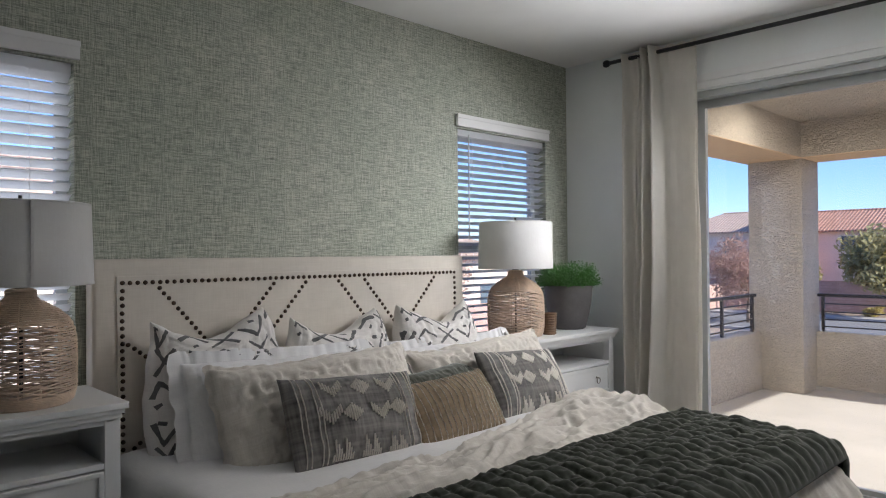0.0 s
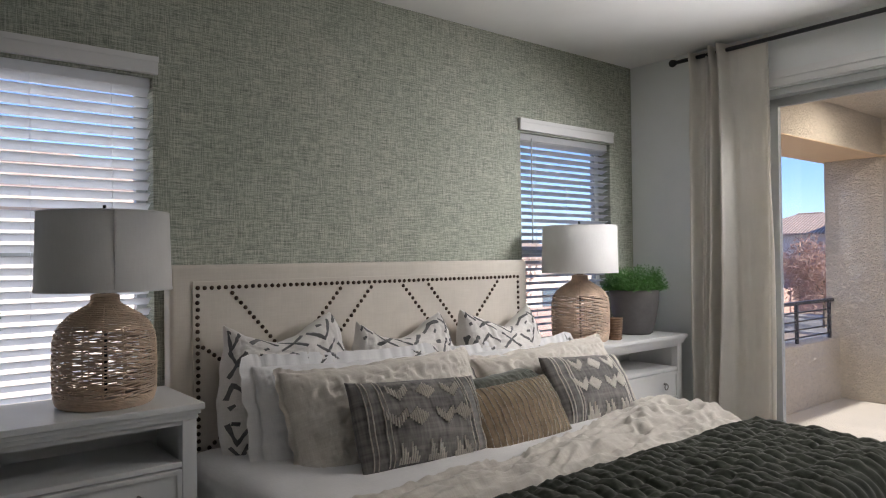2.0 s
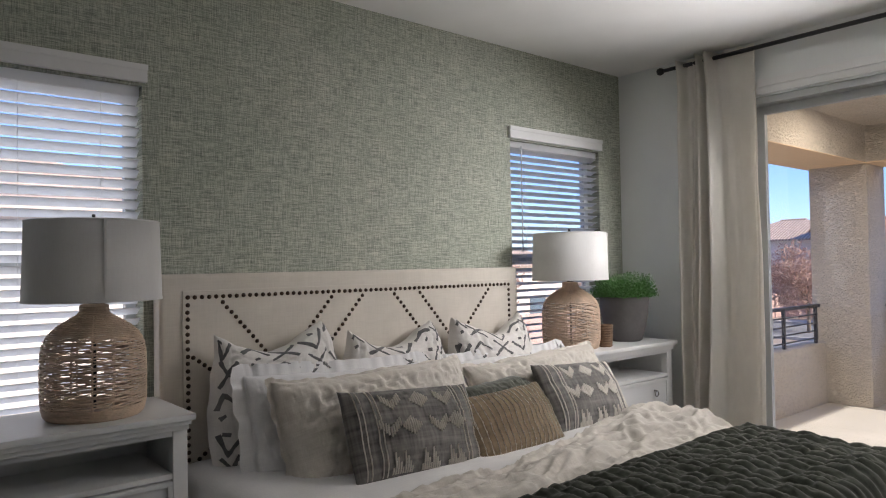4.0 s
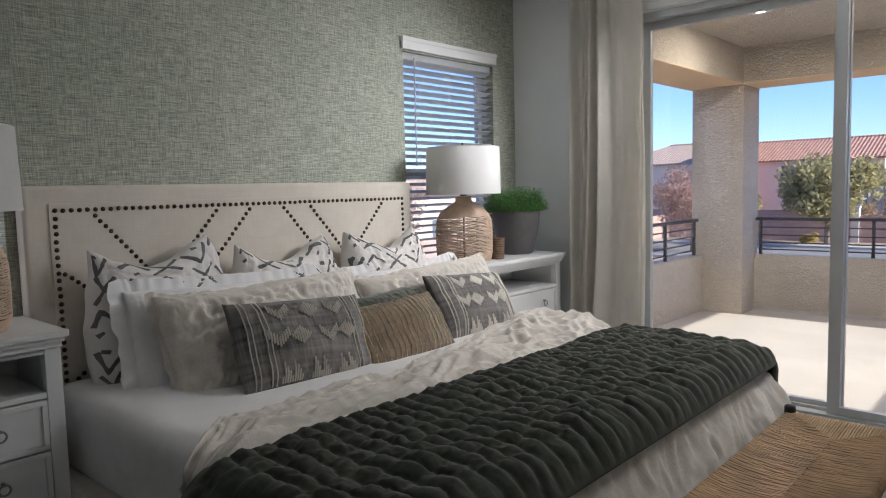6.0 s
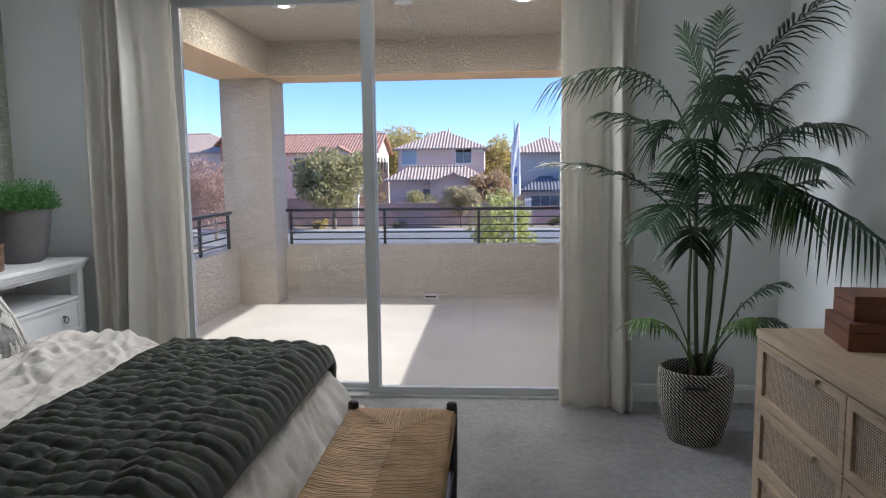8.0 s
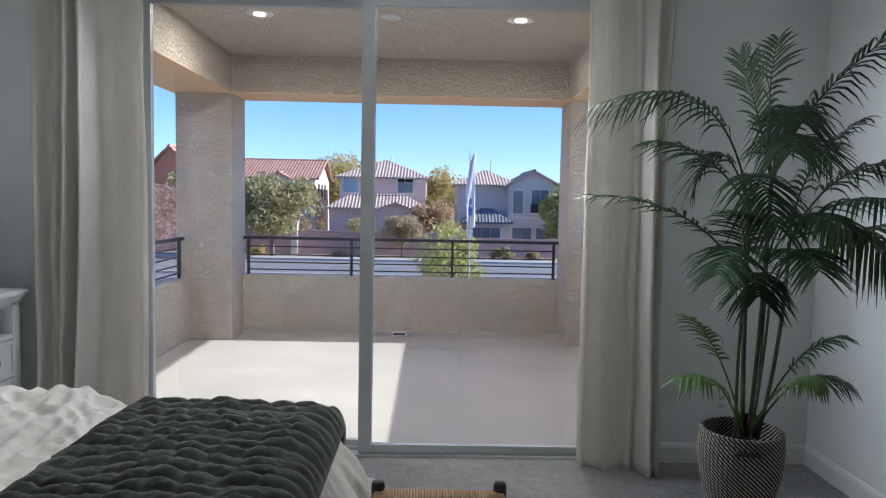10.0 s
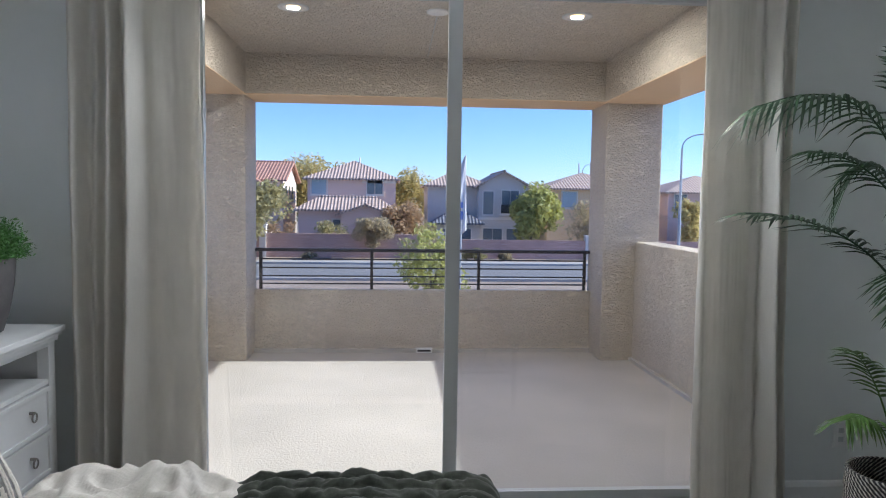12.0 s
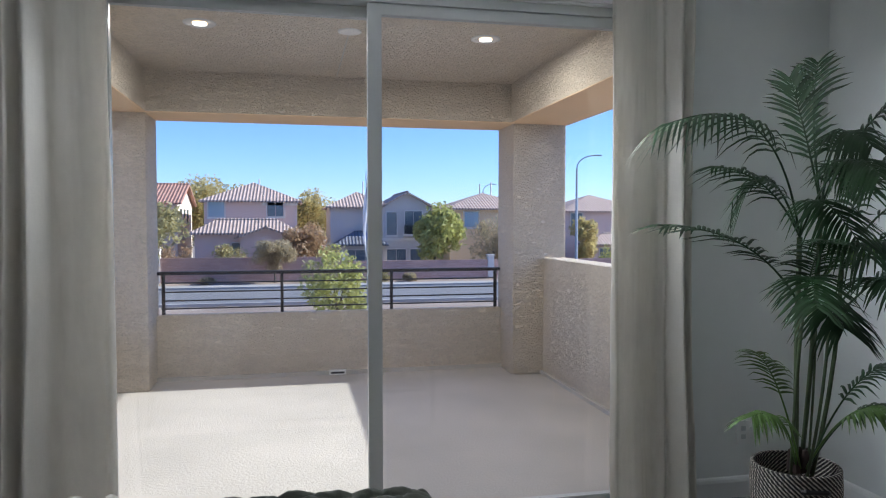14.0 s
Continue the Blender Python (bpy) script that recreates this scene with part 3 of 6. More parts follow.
def pillow_mesh(w, h, t, seed, crumple=1.0, n=44, flange=0.0, chop=0.0):
    bm = bmesh.new()
    m = max(12, int(n * h / w))
    grid = {}
    for side in (1, -1):
        for i in range(n + 1):
            for j in range(m + 1):
                rim = i in (0, n) or j in (0, m)
                key = (i, j, 0 if rim else side)
                if key in grid:
                    continue
                u, v = math.sin((i / n - 0.5) * math.pi), math.sin((j / m - 0.5) * math.pi)
                u, v = (u + 2 * i / n - 1) / 2, (v + 2 * j / m - 1) / 2
                grid[key] = bm.verts.new(pillow_point(u, v, w, h, t, 1 if rim else side, seed, crumple, chop=chop))
        for i in range(n):
            for j in range(m):
                q = [grid[(a, b, 0 if a in (0, n) or b in (0, m) else side)] for a, b in ((i, j), (i + 1, j), (i + 1, j + 1), (i, j + 1))]
                bm.faces.new(q if side == 1 else q[::-1])
    if flange:
        ring = [(i, 0) for i in range(n)] + [(n, j) for j in range(m)] + [(i, m) for i in range(n, 0, -1)] + [(0, j) for j in range(m, 0, -1)]
        outer = []
        for k, (i, j) in enumerate(ring):
            p = grid[(i, j, 0)].co
            d = Vector((1 if i == n else -1 if i == 0 else 0, 1 if j == m else -1 if j == 0 else 0, 0)).normalized()
            f = flange * (1 + 0.15 * noise.noise(p * 9))
            outer.append(bm.verts.new(p + d * f + Vector((0, 0, 0.02 * noise.noise(p * 14 + Vector((seed, 0, 0))) + 0.004 * math.sin(k * 0.9)))))
        for k in range(len(ring)):
            a, b = grid[(*ring[k], 0)], grid[(*ring[(k + 1) % len(ring)], 0)]
            bm.faces.new((a, b, outer[(k + 1) % len(ring)], outer[k]))
    return bm


def on_bed(x, y, z, lean, turn=0.0, roll=0.0):
    """A cushion's pose: its face to the room, leaning back by lean degrees."""
    c, s = math.cos(radians(lean)), math.sin(radians(lean))
    m = Matrix(((0, -s, c, 0), (1, 0, 0, 0), (0, c, s, 0), (0, 0, 0, 1)))
    return Matrix.Translation((x, y, z)) @ Matrix.Rotation(radians(turn), 4, "Z") @ m @ Matrix.Rotation(radians(roll), 4, "Z")


def strokes(lines, w, h, t, seed, width, lift, crumple=1.0, rough_edge=0.0, chop=0.0):
    """Bands that lie on a cushion's front along lines of (u, v)."""
    bm = bmesh.new()
    for line in lines:
        pts = []
        for (a, b), (c, d) in zip(line, line[1:]):
            n = max(2, int(math.hypot((c - a) * w, (d - b) * h) / 0.02))
            pts += [(a + (c - a) * k / n, b + (d - b) * k / n) for k in range(n)]
        pts.append(line[-1])
        left, right, mid = [], [], []
        for k, (u, v) in enumerate(pts):
            u2, v2 = pts[min(k + 1, len(pts) - 1)]
            u1, v1 = pts[max(k - 1, 0)]
            dx, dy = (u2 - u1) * w, (v2 - v1) * h
            ln = math.hypot(dx, dy) or 1
            ww = width * (1 + rough_edge * noise.noise(Vector((u * 9, v * 9, seed))))
            nu, nv = -dy / ln * ww / w, dx / ln * ww / h
            for arr, f, up in ((left, 1, 0.15), (mid, 0, 1), (right, -1, 0.15)):
                arr.append(bm.verts.new(pillow_point(u + nu * f, v + nv * f, w, h, t, 1, seed, crumple, chop=chop) + Vector((0, 0, lift * up + 0.0008))))
        for k in range(len(pts) - 1):
            bm.faces.new((left[k], left[k + 1], mid[k + 1], mid[k]))
            bm.faces.new((mid[k], mid[k + 1], right[k + 1], right[k]))
    return bm


def sham(y, seed, m, label):
    w, h, t = 0.64, 0.58, 0.22
    p = tagged(part("euro_sham", pillow_mesh(w, h, t, seed, 0.9, n=70, chop=0.16), SHAM_WHITE, smooth=True), label, "pillow", "printed pillows against the headboard")
    rnd = random.Random(seed)
    lines = []
    for i in range(-2, 3):
        for j in range(-2, 3):
            u, v = i * 0.45 + rnd.uniform(-0.05, 0.05), j * 0.42 + rnd.uniform(-0.05, 0.05)
            k = (i + j + seed) % 3
            if k == 0:
                lines += [[(u - 0.19, v - 0.17), (u + 0.19, v + 0.18)], [(u - 0.17, v + 0.19), (u + 0.18, v - 0.17)]]
            elif k == 1:
                lines += [[(u - 0.22, v + 0.13), (u, v - 0.15), (u + 0.22, v + 0.13)], [(u - 0.04, v + 0.13), (u + 0.05, v + 0.1)]]
            else:
                lines += [[(u - 0.2, v), (u, v + 0.19), (u + 0.2, v + 0.02)], [(u - 0.03, v - 0.12), (u + 0.04, v - 0.08)]]
    lines = [[(max(-0.95, min(0.95, a)), max(-0.95, min(0.95, b))) for a, b in ln] for ln in lines]
    for ln in lines:
        part("brush_stroke", strokes([ln], w, h, t, seed, 0.015, 0.0035, 0.9, 0.7, 0.16), PRINT_GREY, p, "grey printed brushstroke", True)
    return placed(p, m)


sham(0, 1, on_bed(0.25, -2.73, 0.79, 11, roll=3), "white euro pillow with a grey brushstroke print")
sham(0, 2, on_bed(0.245, -2.12, 0.75, 12, roll=1), "white euro pillow with a grey brushstroke print")
sham(0, 5, on_bed(0.25, -1.50, 0.765, 11, roll=1.5), "white euro pillow with a grey brushstroke print")


def bed_pillow(name, w, h, t, seed, mat, m, label, flange=0.0, crumple=1.0, group=""):
    p = tagged(part(name, pillow_mesh(w, h, t, seed, crumple, n=110, flange=flange), mat, smooth=True), label, "pillow", group)
    return placed(p, m)


bed_pillow("sleeping_pillow", 0.86, 0.42, 0.22, 11, SHEET_WHITE, on_bed(0.415, -2.52, 0.69, 20, roll=-2), "white cotton sleeping pillow with a flanged edge", 0.05, group="white sleeping pillows")
bed_pillow("sleeping_pillow", 0.82, 0.40, 0.24, 12, SHEET_WHITE, on_bed(0.41, -1.50, 0.66, 22, roll=-1), "white cotton sleeping pillow with a flanged edge", 0.05, group="white sleeping pillows")
bed_pillow("linen_pillow", 0.93, 0.43, 0.28, 13, CREAM, on_bed(0.565, -2.42, 0.685, 28, roll=0.5), "crumpled cream linen pillow with a turned edge", 0.016, 1.7, "cream linen pillows")
bed_pillow("linen_pillow", 0.92, 0.40, 0.28, 14, CREAM, on_bed(0.55, -1.44, 0.675, 28, roll=2), "crumpled cream linen pillow with a turned edge", 0.016, 1.7, "cream linen pillows")
bed_pillow("velvet_pillow", 0.48, 0.28, 0.13, 15, VELVET_GREEN, on_bed(0.685, -1.87, 0.675, 35, roll=4), "small dark green velvet pillow", 0, 0.6)


def grey_lumbar(seed, m):
    w, h, t = 0.60, 0.34, 0.15
    p = tagged(part("lumbar_cushion", pillow_mesh(w, h, t, seed, 0.3, n=64), GREY_WEAVE, smooth=True), "charcoal woven lumbar cushion with tufted ivory diamonds", "cushion", "charcoal lumbar cushions")
    for u in (-0.88, -0.82, -0.68, -0.62, 0.62, 0.68, 0.82, 0.88):
        part("yarn_stripe", strokes([[(u, -0.95), (u, 0.95)]], w, h, t, seed, 0.0048, 0.006, 0.3), TUFT, p, smooth=True)
    for cu, cv, kind in ((-0.42, 0.62, 1), (0, 0.62, 0), (0.42, 0.62, 1), (-0.22, 0.02, 0), (0.22, 0.0, 1), (-0.42, -0.62, 2), (0, -0.66, 2), (0.42, -0.62, 2), (0.52, 0.05, 0), (-0.52, 0.02, 1)):
        bars = []
        for k in range(-4, 5):
            f = 1 - abs(k) / 5
            u = cu + k * 0.033
            if kind == 0:
                bars.append([(u, cv - 0.21 * f), (u, cv + 0.21 * f)])
            elif kind == 1:
                g = abs(k) / 4
                bars.append([(u, cv - 0.20 + 0.20 * g), (u, cv + 0.02 + 0.18 * g)])
            else:
                g = 0.12 + 0.3 * ((k * 3) % 4) / 3
                bars.append([(u, -0.92), (u, -0.92 + g)])
        bars = [[(a, max(-0.94, min(0.94, b))) for a, b in ln] for ln in bars]
        part("tufted_motif", strokes(bars, w, h, t, seed, 0.0052, 0.0105, 0.3), TUFT, p, smooth=True)["kind"] = "stuff"
    return placed(p, m)


grey_lumbar(21, on_bed(0.79, -2.45, 0.695, 28, 0, -4))
grey_lumbar(22, on_bed(0.745, -1.385, 0.68, 30, 6, -5))


def tan_lumbar(seed, m):
    w, h, t = 0.50, 0.29, 0.13
    p = tagged(part("lumbar_cushion", pillow_mesh(w, h, t, seed, 0.3, n=60), TAN_WEAVE, smooth=True), "tan woven lumbar cushion with knotted ivory stripes", "cushion")
    for k in range(17):
        u = -0.92 + 0.115 * k
        part("yarn_stripe", strokes([[(u, -0.95), (u, 0.95)]], w, h, t, seed, 0.0018, 0.005, 0.3), TUFT, p, smooth=True)
        knots = []
        for j in range(7):
            v = -0.85 + 0.28 * j + 0.1 * (k % 2)
            knots.append([(u, v), (u, min(0.95, v + 0.05))])
        part("knots", strokes(knots, w, h, t, seed, 0.0042, 0.0075, 0.3), TUFT, p, smooth=True)["kind"] = "stuff"
    return placed(p, m)


tan_lumbar(23, on_bed(0.83, -1.965, 0.66, 34, 0, 2))


# ---- nightstands ----
def nightstand(m):
    """Origin at the floor, middle of the back; the front faces +x."""
    e = empty("nightstand", "white painted nightstand with an open shelf and drawers", "nightstand", "nightstands beside the bed", m)
    W, D, H = 0.90, 0.42, 0.825
    a, f = W / 2 - 0.02, D - 0.015
    part("top", boxes((-0.005, D + 0.02, -W / 2, W / 2, H - 0.022, H), bevel=0.004), WHITE_LACQUER, e)
    part("cornice", boxes((0.003, D + 0.010, -W / 2 + 0.012, W / 2 - 0.012, H - 0.038, H - 0.022), (0.005, D, -W / 2 + 0.018, W / 2 - 0.018, H - 0.056, H - 0.038), bevel=0.003), WHITE_LACQUER, e)
    for s in (-1, 1):
        part("side_panel", boxes((0.01, f - 0.045, min(s * a, s * (a - 0.02)), max(s * a, s * (a - 0.02)), 0.06, H - 0.056)), WHITE_LACQUER, e)
        part("post", boxes((f - 0.045, f, min(s * (a + 0.002), s * (a - 0.048)), max(s * (a + 0.002), s * (a - 0.048)), 0, H - 0.056), bevel=0.003), WHITE_LACQUER, e)
        part("foot", boxes((0.01, 0.055, min(s * a, s * (a - 0.045)), max(s * a, s * (a - 0.045)), 0, 0.06)), WHITE_LACQUER, e)
    b = a - 0.049
    part("back_panel", boxes((0.012, 0.022, -a + 0.021, a - 0.021, 0.06, H - 0.057)), WHITE_LACQUER, e)
    part("shelf", boxes((0.023, f - 0.003, -b, b, 0.603, 0.622), bevel=0.002), WHITE_LACQUER, e)
    part("top_rail", boxes((f - 0.02, f - 0.002, -b, b, H - 0.075, H - 0.057)), WHITE_LACQUER, e)
    hole = part("cable_grommet", lathe([(0.0, 0.004), (0.022, 0.004), (0.025, 0.002), (0.025, 0)], 20), DARK_HOLE, e, "black cable grommet")
    hole.matrix_basis = pose(0.0225, -0.05, 0.70, 0, 90, 0)
    part("plinth_rail", boxes((f - 0.02, f - 0.004, -b, b, 0.06, 0.082)), WHITE_LACQUER, e)
    for z0 in (0.085, 0.258, 0.431):
        d = part("drawer", boxes((0.03, f - 0.002, -b + 0.003, b - 0.003, z0, z0 + 0.166), bevel=0.002), WHITE_LACQUER, e)
        w, g = b - 0.003, 0.017
        part("drawer_moulding", boxes((f - 0.002, f + 0.006, -w, w, z0, z0 + g), (f - 0.002, f + 0.006, -w, w, z0 + 0.166 - g, z0 + 0.166),
                                      (f - 0.002, f + 0.006, -w, -w + g, z0 + g, z0 + 0.166 - g), (f - 0.002, f + 0.006, w - g, w, z0 + g, z0 + 0.166 - g), bevel=0.002), WHITE_LACQUER, d)
        for y in (-0.235, 0.235):
            k = part("ring_pull", tubes([[(f + 0.016, y + 0.017 * math.cos(q * math.pi / 8), z0 + 0.083 + 0.017 * math.sin(q * math.pi / 8)) for q in range(17)]], 0.0034, 6), NICKEL, d, "round nickel ring pull", True)
            tube_into_bm = tubes([[(f - 0.003, y, z0 + 0.1), (f + 0.017, y, z0 + 0.1)]], 0.006, 8)
            part("pull_boss", tube_into_bm, NICKEL, d)
    return e


NS_R = nightstand(pose(0.045, -0.566, 0.004))
NS_L = nightstand(pose(0.045, -3.625, 0.0))

# ---- table lamps ----
RATTAN = plain("rattan", (0.66, 0.49, 0.36), 0.5, vary=0.22, big=14, fine=120, bump=0.2)
SHADE_LINEN = cloth("shade_linen", (0.80, 0.79, 0.77), (0.75, 0.73, 0.71), through=0.22, pitch=0.0012, bump=0.06)
BODY = [(0.146, 0.0), (0.158, 0.014), (0.166, 0.05), (0.168, 0.14), (0.166, 0.215), (0.160, 0.25), (0.144, 0.283), (0.114, 0.312), (0.078, 0.335), (0.053, 0.35), (0.046, 0.36), (0.045, 0.382)]


def radius_at(z):
    for (r0, z0), (r1, z1) in zip(BODY, BODY[1:]):
        if z0 <= z <= z1:
            return r0 + (r1 - r0) * (z - z0) / (z1 - z0)
    return BODY[-1][0]


def table_lamp(m, turn):
    e = empty("table_lamp", "table lamp with a woven rattan base and white drum shade", "lamp", "table lamps on the nightstands", m)
    rnd = random.Random(turn)
    z, n = 0.006, 0
    while z < 0.382:
        r = radius_at(z)
        dense = z < 0.035 or z > 0.27
        steps = 40
        pts = []
        for i in range(steps + 1):
            a = 2 * math.pi * i / steps
            sector = math.sin(a * 4 + turn)
            wob = 0.0 if dense else 0.0045 * math.sin(a * 8 + n * 1.9 + turn) * (1 if sector > 0 else 0.3)
            pts.append((r * math.cos(a), r * math.sin(a), z + wob))
        bm = tube_into(bmesh.new(), pts, 0.0036 if dense else 0.0034, 4, cap=False)
        part("rattan_strand", bm, RATTAN, e, smooth=True)
        z += 0.0058 if dense else rnd.choice((0.0060, 0.0063, 0.0082))
        n += 1
    for k in range(16):
        a = 2 * math.pi * k / 16 + turn
        pts = [((r - 0.004) * math.cos(a), (r - 0.004) * math.sin(a), z) for r, z in BODY]
        part("rib", tubes([pts], 0.0035, 5), RATTAN, e)
    part("foot_ring", lathe([(0.0, 0.0), (0.150, 0.0), (0.157, 0.008), (0.15, 0.014), (0.0, 0.014)], 32), RATTAN, e, smooth=True)
    part("neck_cap", lathe([(0.0, 0.388), (0.03, 0.388), (0.045, 0.384), (0.046, 0.376), (0.0, 0.376)], 24), RATTAN, e, smooth=True)
    part("stem", tubes([[(0, 0, 0.02), (0, 0, 0.70)]], 0.006, 8), BLACK_METAL, e)
    part("socket", lathe([(0.0, 0.388), (0.019, 0.388), (0.019, 0.425), (0.012, 0.46), (0.0, 0.46)], 16), BLACK_METAL, e)
    part("finial", lathe([(0.0, 0.668), (0.011, 0.668), (0.011, 0.684), (0.005, 0.69), (0.0, 0.69)], 12), BLACK_METAL, e)
    for k in range(3):
        a = k * 2.094
        part("spider_arm", tubes([[(0, 0, 0.655), (0.2 * math.cos(a), 0.2 * math.sin(a), 0.655)]], 0.002, 4), BLACK_METAL, e)
    s = part("shade", lathe([(0.222, 0.398), (0.214, 0.672), (0.2115, 0.672), (0.2195, 0.398), (0.222, 0.398)], 64), SHADE_LINEN, e, "white linen drum shade", True)
    part("seam", boxes((-0.004, 0.004, -0.2225, -0.213, 0.399, 0.671)), SHADE_LINEN, s).matrix_basis = Matrix.Rotation(turn * 0.3 + 1.1, 4, "Z")
    part("rim", lathe([(0.2225, 0.397), (0.2235, 0.401), (0.2225, 0.406)], 64), SHADE_LINEN, s)
    part("rim", lathe([(0.2135, 0.668), (0.2155, 0.672), (0.2125, 0.6745)], 64), SHADE_LINEN, s)
    return e


table_lamp(pose(0.255, -3.445, 0.825), 1.3)
table_lamp(pose(0.245, -0.862, 0.829), 4.0)

# ---- pot plants and woven cup ----
POT_GREY = plain("grey_fibre_clay", (0.12, 0.112, 0.11), 0.75, vary=0.15, big=8, bump=0.2)
SOIL = plain("soil", (0.035, 0.025, 0.018), 0.95, vary=0.3, fine=60, bump=0.8, distance=0.01)
TUFT_GREEN = plain("tuft_green", (0.07, 0.205, 0.04), 0.5, vary=0.35, big=30, bump=0)
PALM_GREEN = plain("palm_green", (0.022, 0.066, 0.020), 0.42, vary=0.35, big=6, bump=0, random_vary=0.3)
PALM_LIGHT = plain("palm_young_green", (0.09, 0.17, 0.035), 0.45, vary=0.3, big=6, bump=0)
STEM_GREEN = plain("palm_stem", (0.07, 0.10, 0.045), 0.5, vary=0.3, big=12, bump=0.05)
HUSK = plain("palm_husk", (0.05, 0.03, 0.025), 0.8, vary=0.3, bump=0.4)
WICKER = plain("brown_wicker", (0.20, 0.12, 0.07), 0.6, vary=0.3, big=40, fine=150, bump=0.4)


def grass_pot(m, seed):
    e = empty("potted_plant", "bushy green plant in a dark grey clay pot", "plant", "potted plants on the nightstands", m)
    part("pot", lathe([(0.0, 0.0), (0.095, 0.0), (0.108, 0.008), (0.130, 0.08), (0.147, 0.18), (0.155, 0.272), (0.152, 0.278), (0.141, 0.278), (0.139, 0.245), (0.0, 0.245)], 40), POT_GREY, e, "tapered grey clay pot", True)
    part("soil", lathe([(0.138, 0.248), (0.08, 0.255), (0.0, 0.26)], 20), SOIL, e)
    rnd = random.Random(seed)
    bm = bmesh.new()
    for _ in range(1300):
        a, q = rnd.uniform(0, 2 * math.pi), math.sqrt(rnd.random())
        base = Vector((0.10 * q * math.cos(a), 0.10 * q * math.sin(a), 0.285 - 0.02 * q))
        el = math.asin(rnd.uniform(0.08, 1.0))
        ln = rnd.uniform(0.86, 1.0) * (0.112 + 0.052 * math.sin(el)) * (1 + 0.08 * math.sin(5 * a + seed) * math.sin(7 * el))
        way = Vector((math.cos(a) * math.cos(el), math.sin(a) * math.cos(el), math.sin(el) * 1.0))
        tip = base + way * ln
        for k in range(9):
            p = base.lerp(tip, 0.35 + 0.65 * k / 8)
            d = (way * 0.35 + Vector((rnd.uniform(-1, 1), rnd.uniform(-1, 1), rnd.uniform(-0.6, 1.0)))).normalized() * rnd.uniform(0.010, 0.019)
            s = d.cross(Vector((rnd.uniform(-1, 1), rnd.uniform(-1, 1), rnd.uniform(-1, 1)))).normalized() * 0.0028
            v = [bm.verts.new(p - s), bm.verts.new(p + s), bm.verts.new(p + d)]
            bm.faces.new(v)
    f = part("foliage", bm, TUFT_GREEN, e, "dense fine green sprigs")
    f["kind"] = "stuff"
    return e


grass_pot(pose(0.245, -0.335, 0.829), 5)
grass_pot(pose(0.24, -3.975, 0.825, 0, 0, 70), 8)
cup = empty("woven_cup", "small brown wicker cup on the nightstand", "cup", m=pose(0.36, -0.69, 0.829))
part("cup_body", lathe([(0.0, 0.0), (0.036, 0.0), (0.038, 0.01), (0.043, 0.125), (0.040, 0.125), (0.036, 0.01), (0.0, 0.01)], 24), WICKER, cup)
for k in range(9):
    r = 0.0385 + 0.0045 * k / 8
    part("coil", tubes([[(r * math.cos(i * math.pi / 12), r * math.sin(i * math.pi / 12), 0.008 + k * 0.0145 + 0.003 * (i % 2)) for i in range(25)]], 0.004, 5), WICKER, cup, smooth=True)

# ---- blinds ----
BLIND = cloth("blind_vinyl", (0.88, 0.89, 0.90), (0.86, 0.87, 0.88), through=0.5, pitch=0.01, bump=0.01, rough=0.4, vary=0.02, sheen=0.0)
slat_bm = bmesh.new()
for k, x in enumerate((-0.025, -0.0125, 0.0, 0.0125, 0.025)):
    for y in (0.0, 0.840):
        for s in (0, 1):
            slat_bm.verts.new((x, y, 0.0026 * (1 - (x / 0.025) ** 2) + (0.0026 if s else 0)))
vs = slat_bm.verts[:]
for k in range(4):
    a, b = vs[4 * k:4 * k + 4], vs[4 * k + 4:4 * k + 8]
    slat_bm.faces.new((a[1], b[1], b[3], a[3]))
    slat_bm.faces.new((a[0], a[2], b[2], b[0]))
    slat_bm.faces.new((a[0], b[0], b[1], a[1]))
    slat_bm.faces.new((a[2], a[3], b[3], b[2]))
slat_bm.faces.new((vs[0], vs[1], vs[3], vs[2]))
slat_bm.faces.new((vs[16], vs[18], vs[19], vs[17]))
slat_me = mesh_of("slat", slat_bm, BLIND, False)


def blind(y0, tilt):
    e = empty("window_blind", "white two-inch slatted blind lowered over the window", "blind", "window blinds", pose(-0.038, y0, 0))
    part("valance", boxes((0.040, 0.060, -0.016, 0.868, 2.08, 2.15), (0.0385, 0.064, -0.018, 0.87, 2.128, 2.152), bevel=0.003), TRIM_WHITE, e, "white moulded valance")
    part("head_rail", boxes((-0.03, 0.018, 0.006, 0.846, 2.03, 2.069)), BLIND, e)
    z = 2.012
    while z > WIN_SILL + 0.06:
        s = new("slat", slat_me)
        s.parent = e
        s.matrix_parent_inverse = Matrix.Identity(4)
        s.matrix_basis = pose(0, 0.006, z, 0, -tilt + random.uniform(-1.2, 1.2), 0)
        z -= 0.0425
    part("bottom_rail", boxes((-0.025, 0.025, 0.008, 0.844, WIN_SILL + 0.022, WIN_SILL + 0.042), bevel=0.004), BLIND, e)
    for y in (0.14, 0.42, 0.70):
        for x in (-0.027, 0.027):
            part("ladder_cord", tubes([[(x, y, WIN_SILL + 0.03), (x, y, 2.03)]], 0.0011, 4), BLIND, e)
    part("tilt_wand", tubes([[(0.034, 0.10, 1.40), (0.034, 0.10, 2.04)]], 0.004, 6), VINYL, e, "thin tilt wand")
    return e


blind(WINDOWS[0][0], 21)
blind(WINDOWS[1][0], 33)

